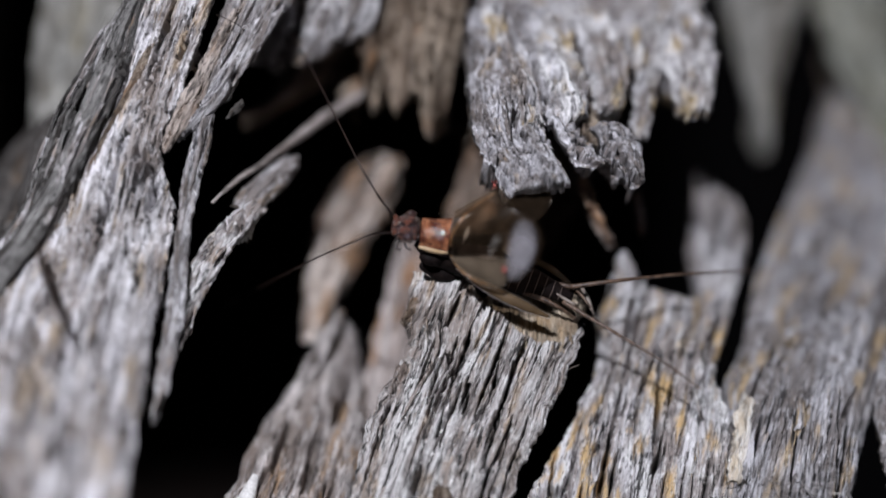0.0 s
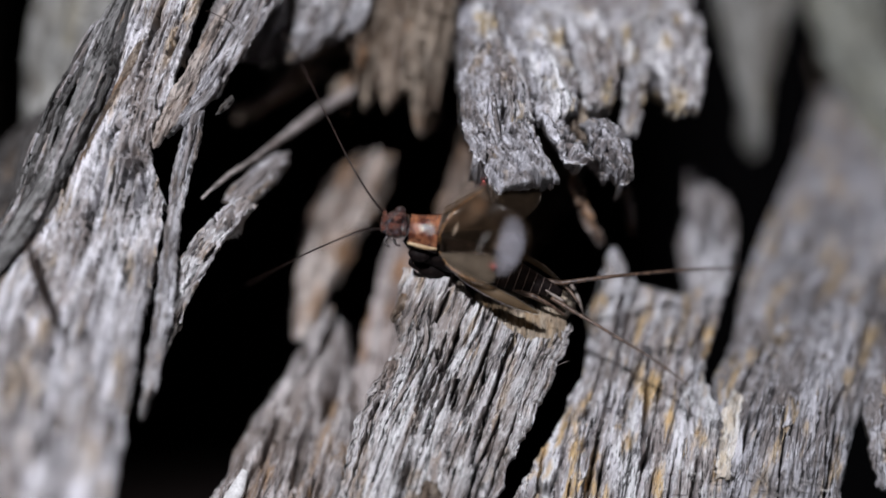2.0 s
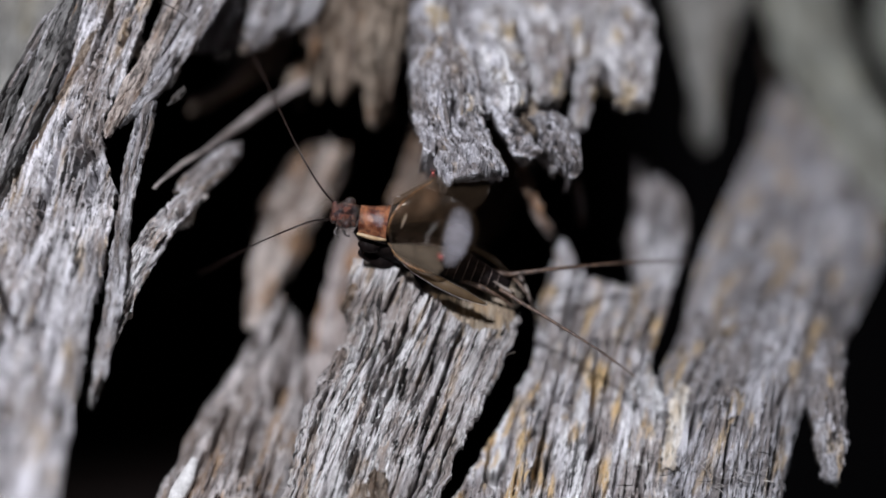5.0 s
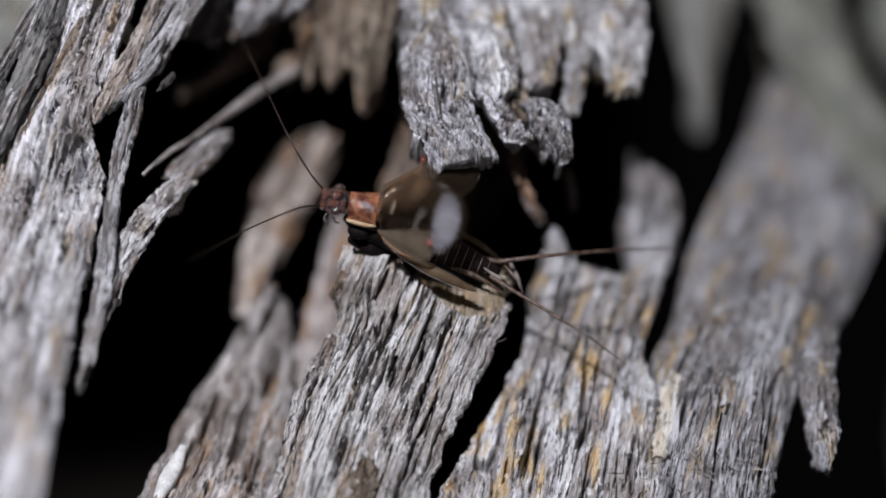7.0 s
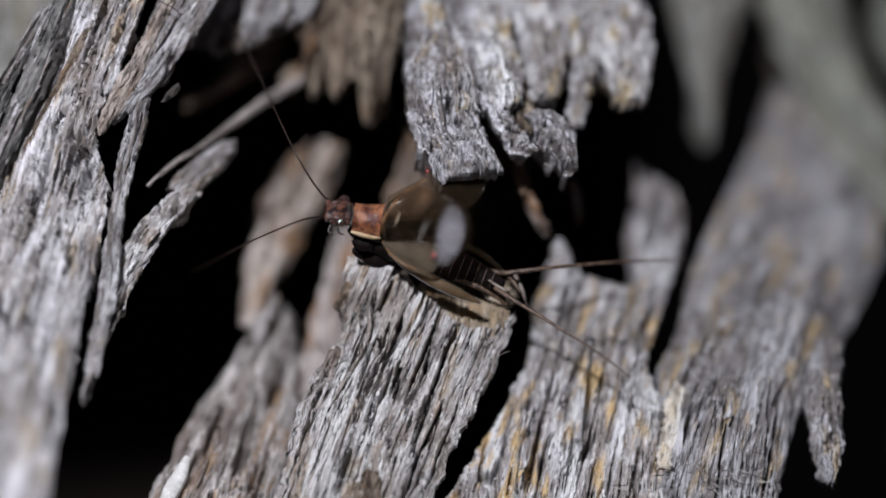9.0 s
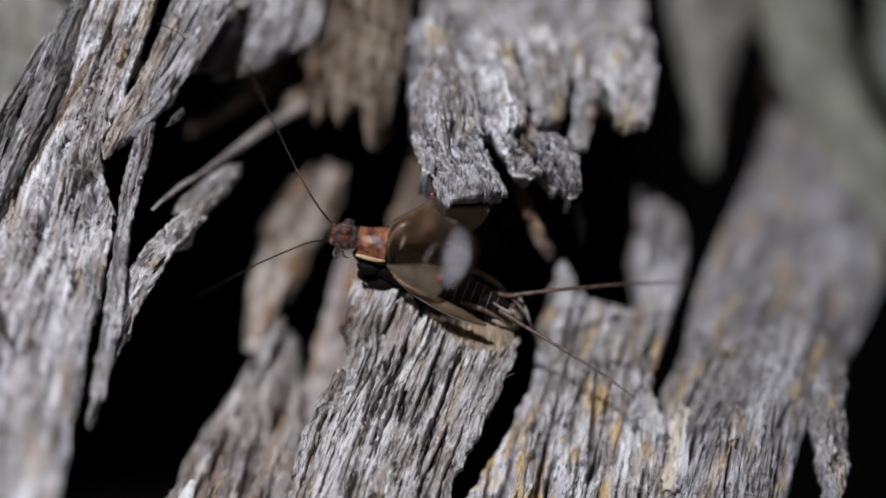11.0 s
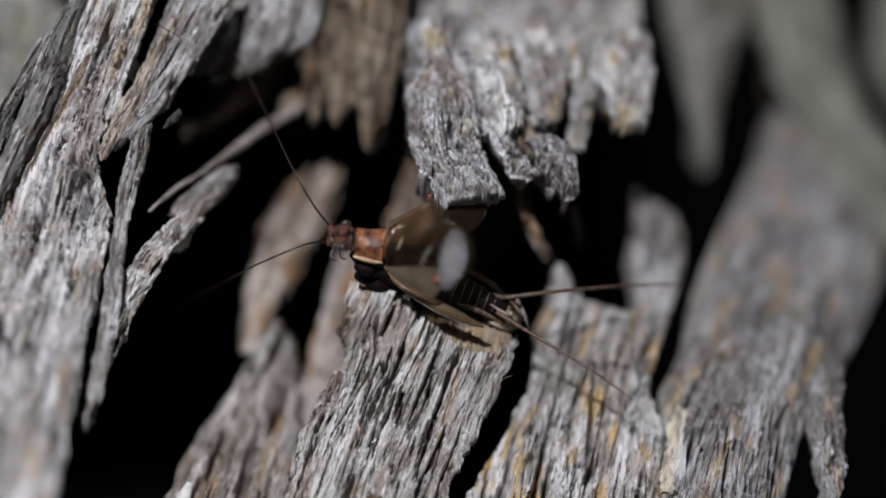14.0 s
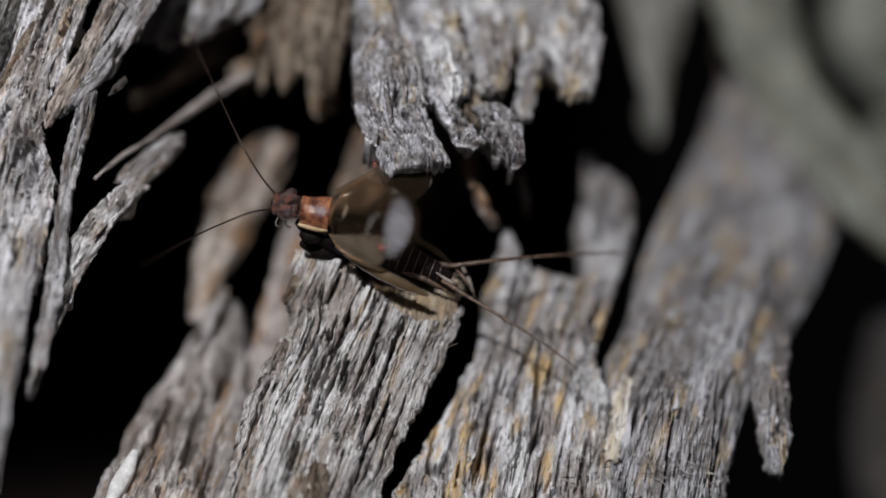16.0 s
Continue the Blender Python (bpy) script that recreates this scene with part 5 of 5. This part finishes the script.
for name, pts, r in (("rim_vein", [(0.47, -2.6, 0.04), (0.55, -2.9, 0.84), (1.02, -3, 1.72), (1.9, -2.6, 2.67), (3.46, -1.6, 3.72)], 0.05),
                     ("rim_vein", [(0.48, -2.5, -0.4), (1.02, -2.9, -1.27), (2.04, -3.2, -2), (3.5, -3.1, -2.47)], 0.04)):
    tube_part(name, smooth_line(pts, 26)[0], r * np.sin(np.linspace(0.25, 2.95, 26)) ** 0.6, AMBER, near_wing, 6, origin=np.array(HINGE_NEAR, float))
mirror = wing("mirror", (4.14, -4.2, -2.02), [(3.99, -4.5, -1.29), (4.13, -4.8, -0.2), (4.37, -5, 0.88), (4.83, -5.1, 1.75), (5.34, -5.1, 1.9), (5.78, -5, 1.19), (5.86, -4.8, 0.1), (5.51, -4.5, -1.06), (4.73, -4.2, -2.01)],
              MIRROR, 0.15, "milky pale sound membrane", ())
lower_field = wing("lower_field", (0.39, -2.7, -0.48), [(3.01, -4, -0.45), (4.29, -4.1, -0.8), (4.23, -3.8, -1.67), (3.76, -3.4, -2.49), (2.66, -3, -2.43), (1.36, -2.8, -1.72)],
                   FILM, 0.2, "pale brown lower wing field", ())
for ob, place in ((mirror, (4.14, -4.2, -2.02)), (lower_field, (0.39, -2.7, -0.48))):
    ob.parent = near_wing
    ob.location = Vector((np.array(place, float) - np.array(HINGE_NEAR, float)) * MM)
body_part("side_field", [(0.9, -2.1, -1.21), (2.39, -2.3, -2.23), (4.24, -2.3, -3.2), (5.87, -2.1, -3.96), (6.95, -1.8, -4.43)],
                       ((0.12, 0.08), (0.3, 0.16), (0.40, 0.2), (0.36, 0.18), (0.1, 0.08)), STRAP, sides=12, label="narrow brown folded wing edge", n=30)
body_part("side_field", [(4.89, 0.6, -0.18), (6.02, 0.9, -0.71), (7.34, 1.1, -1.46), (8.55, 1.2, -2.43)], ((0.1, 0.05), (0.2, 0.06), (0.2, 0.06), (0.08, 0.04)), TEGMEN, sides=10, n=20)


# ---- small things ----
def mite(place, radius=0.095):
    c = np.array(place, float)
    ob = new("mite")
    ob.location = Vector(c * MM)
    bm = bmesh.new()
    bmesh.ops.create_uvsphere(bm, u_segments=14, v_segments=10, radius=radius * MM)
    for v in bm.verts:
        v.co.x *= 1.25
        v.co *= 1 + 0.1 * noise.noise(v.co * 6000)
    me = bpy.data.meshes.new("body")
    bm.to_mesh(me)
    bm.free()
    me.materials.append(MITE)
    body = new("body", me)
    body.parent = ob
    for k in range(6):
        s, o = (-1) ** k, (k // 2 - 1) * 0.09
        tube_part("leg", [(o, -0.05, 0.1 * s), (o * 1.6, -0.12, 0.22 * s), (o * 2, 0.0, 0.30 * s)], (0.02, 0.016, 0.01), MITE, ob, 4)
    return tagged(ob, "tiny bright red mite clinging to the wing", "mite", "mites")


wing_mite = mite((3.93, -4.3, -1.31), 0.14)
mite((3.35, -1.5, 4.16))


def stick(name, label, line, radii, material, category):
    path, _ = smooth_line(line, 30)
    verts, quads = tube_arrays(path, np.interp(np.linspace(0, 1, 30), np.linspace(0, 1, len(radii)), radii), 7, 0.7)
    ob = new(name, grid_mesh(name, verts, quads, np.stack([verts[:, 0], verts[:, 2]], -1), material))
    return tagged(ob, label, category)


stick("needle", "thin dark needle lying on the grey bark slab", [(-25.49, -6.9, 0.47), (-24.78, -8.1, -1.37), (-23.95, -9.3, -3.11), (-22.93, -10.4, -4.89)], (0.12, 0.3, 0.3, 0.12), NEEDLE, "needle")
stick("needle", "short dark needle lying on the grey bark slab", [(-21.22, -6.4, 1.11), (-21.73, -6.8, 0.04), (-22.06, -7.4, -1.02)], (0.04, 0.09, 0.04), NEEDLE, "needle")
stick("crust", "small bright white crust on the bark column", [(-13.9, -0.9, -18.3), (-13.35, -0.5, -17.17), (-12.8, 0.0, -16.11), (-12.36, 0.5, -14.92)], (0.35, 0.62, 0.55, 0.25), WHITE, "crust")
tagged(bark("bark_flake", [(-0.43, -3.6, -14.65), (-0.96, -4.1, -15.9), (-1.53, -4.9, -18.34)], [(0.45, -3.6, -14.82), (0.62, -4.1, -16.06), (0.36, -4.9, -18.32)],
            BROWN_BARK, du=0.05, dl=0.08, thick=0.3, bulge=0.25, ragged=(0.7, 0.7), edge=0.6, seed=40, size=0.7, crumb=1.0), "red brown bark flake on the grey stub", "bark flake")
tagged(bark("bark_flake", [(20.13, 2.6, -9.04), (19.2, 0.7, -11.92), (18.58, -0.7, -15.51)], [(21.17, 2.5, -9.03), (20.76, 0.6, -11.91), (19.9, -0.8, -15.5)],
            YELLOW_BARK, du=0.06, dl=0.12, thick=0.4, bulge=0.2, ragged=(1.2, 1.2), edge=0.5, seed=41, size=0.5), "pale yellow bark flake on the slab", "bark flake")


stick("thread", "thin dark thread caught on the bark", [(-18.36, -1.6, 17.85), (-16.39, -1.8, 17.53), (-14.57, -1.6, 17.33), (-14.11, -1, 16.74)], (0.02, 0.028, 0.028, 0.02), NEEDLE, "thread")
stick("thread", "short dark hair caught on the bark strip", [(-14.87, -0.8, 15.36), (-14.12, -0.9, 15.05), (-13.32, -0.8, 14.62), (-12.89, -0.6, 14.04)], (0.02, 0.03, 0.03, 0.015), NEEDLE, "thread")
stick("thread", "pale hair standing out from the stub edge", [(8.22, -0.6, -7.92), (8.5, -1, -7.72), (8.92, -1.3, -7.55)], (0.02, 0.025, 0.008), PALE, "thread")

stick("thread", "fine pale hair curling over the stub", [(-0.74, -1.3, -6.89), (-0.15, -1.7, -7.33), (0.07, -1.8, -7.92), (-0.3, -1.8, -8.66)], (0.012, 0.022, 0.022, 0.01), PALE, "thread")

# curled fibres fraying off the lower bark
curls = random.Random(11)
for i in range(54):
    k = curls.random()
    c0 = np.array((15.81, -1.7, -15.67), float) * (1 - k) + np.array((25.71, -2.3, -15.52), float) * k + np.array([0, curls.uniform(-0.4, 0.2), curls.uniform(-1.6, 1.0)])
    r, turn, span = curls.uniform(0.3, 1.5), curls.uniform(0, 6.28), curls.uniform(0.5, 1.6)
    a = turn + np.linspace(0, span, 9)
    line = c0 + np.stack([r * np.cos(a), -0.35 * np.sin(np.linspace(0, 3.1, 9)), 0.7 * r * np.sin(a)], -1)
    tube_part("fibre", line, curls.uniform(0.018, 0.04) * np.sin(np.linspace(0.3, 2.9, 9)), NEEDLE if i % 5 == 0 else PALE_FIBRE, far_slab, 4)


def swing(ob, hinge, rest, degrees):
    """A quick to-and-fro about the hinge, as the wings rub; hinge and rest are in the space that ob moves in."""
    beat = random.Random(5)
    rows = []
    for f in range(0, 481):
        a = degrees * math.sin(f * math.pi * 2 / 3) + 0.22 * degrees * beat.uniform(-1, 1)
        turn = Matrix.Rotation(radians(a), 4, "Z") @ Matrix.Rotation(radians(a * 0.2), 4, "Y")
        rows.append((f / FPS, Matrix.Translation(hinge) @ turn @ Matrix.Translation(rest - hinge)))
    walk(ob, rows)


def motions():
    swing(near_wing, near_wing.location.copy(), near_wing.location.copy(), 12.0)
    swing(far_wing, far_wing.location.copy(), far_wing.location.copy(), -8.0)
    swing(wing_mite, Vector(HINGE_NEAR) * MM, wing_mite.location.copy(), 12.0)


motions()
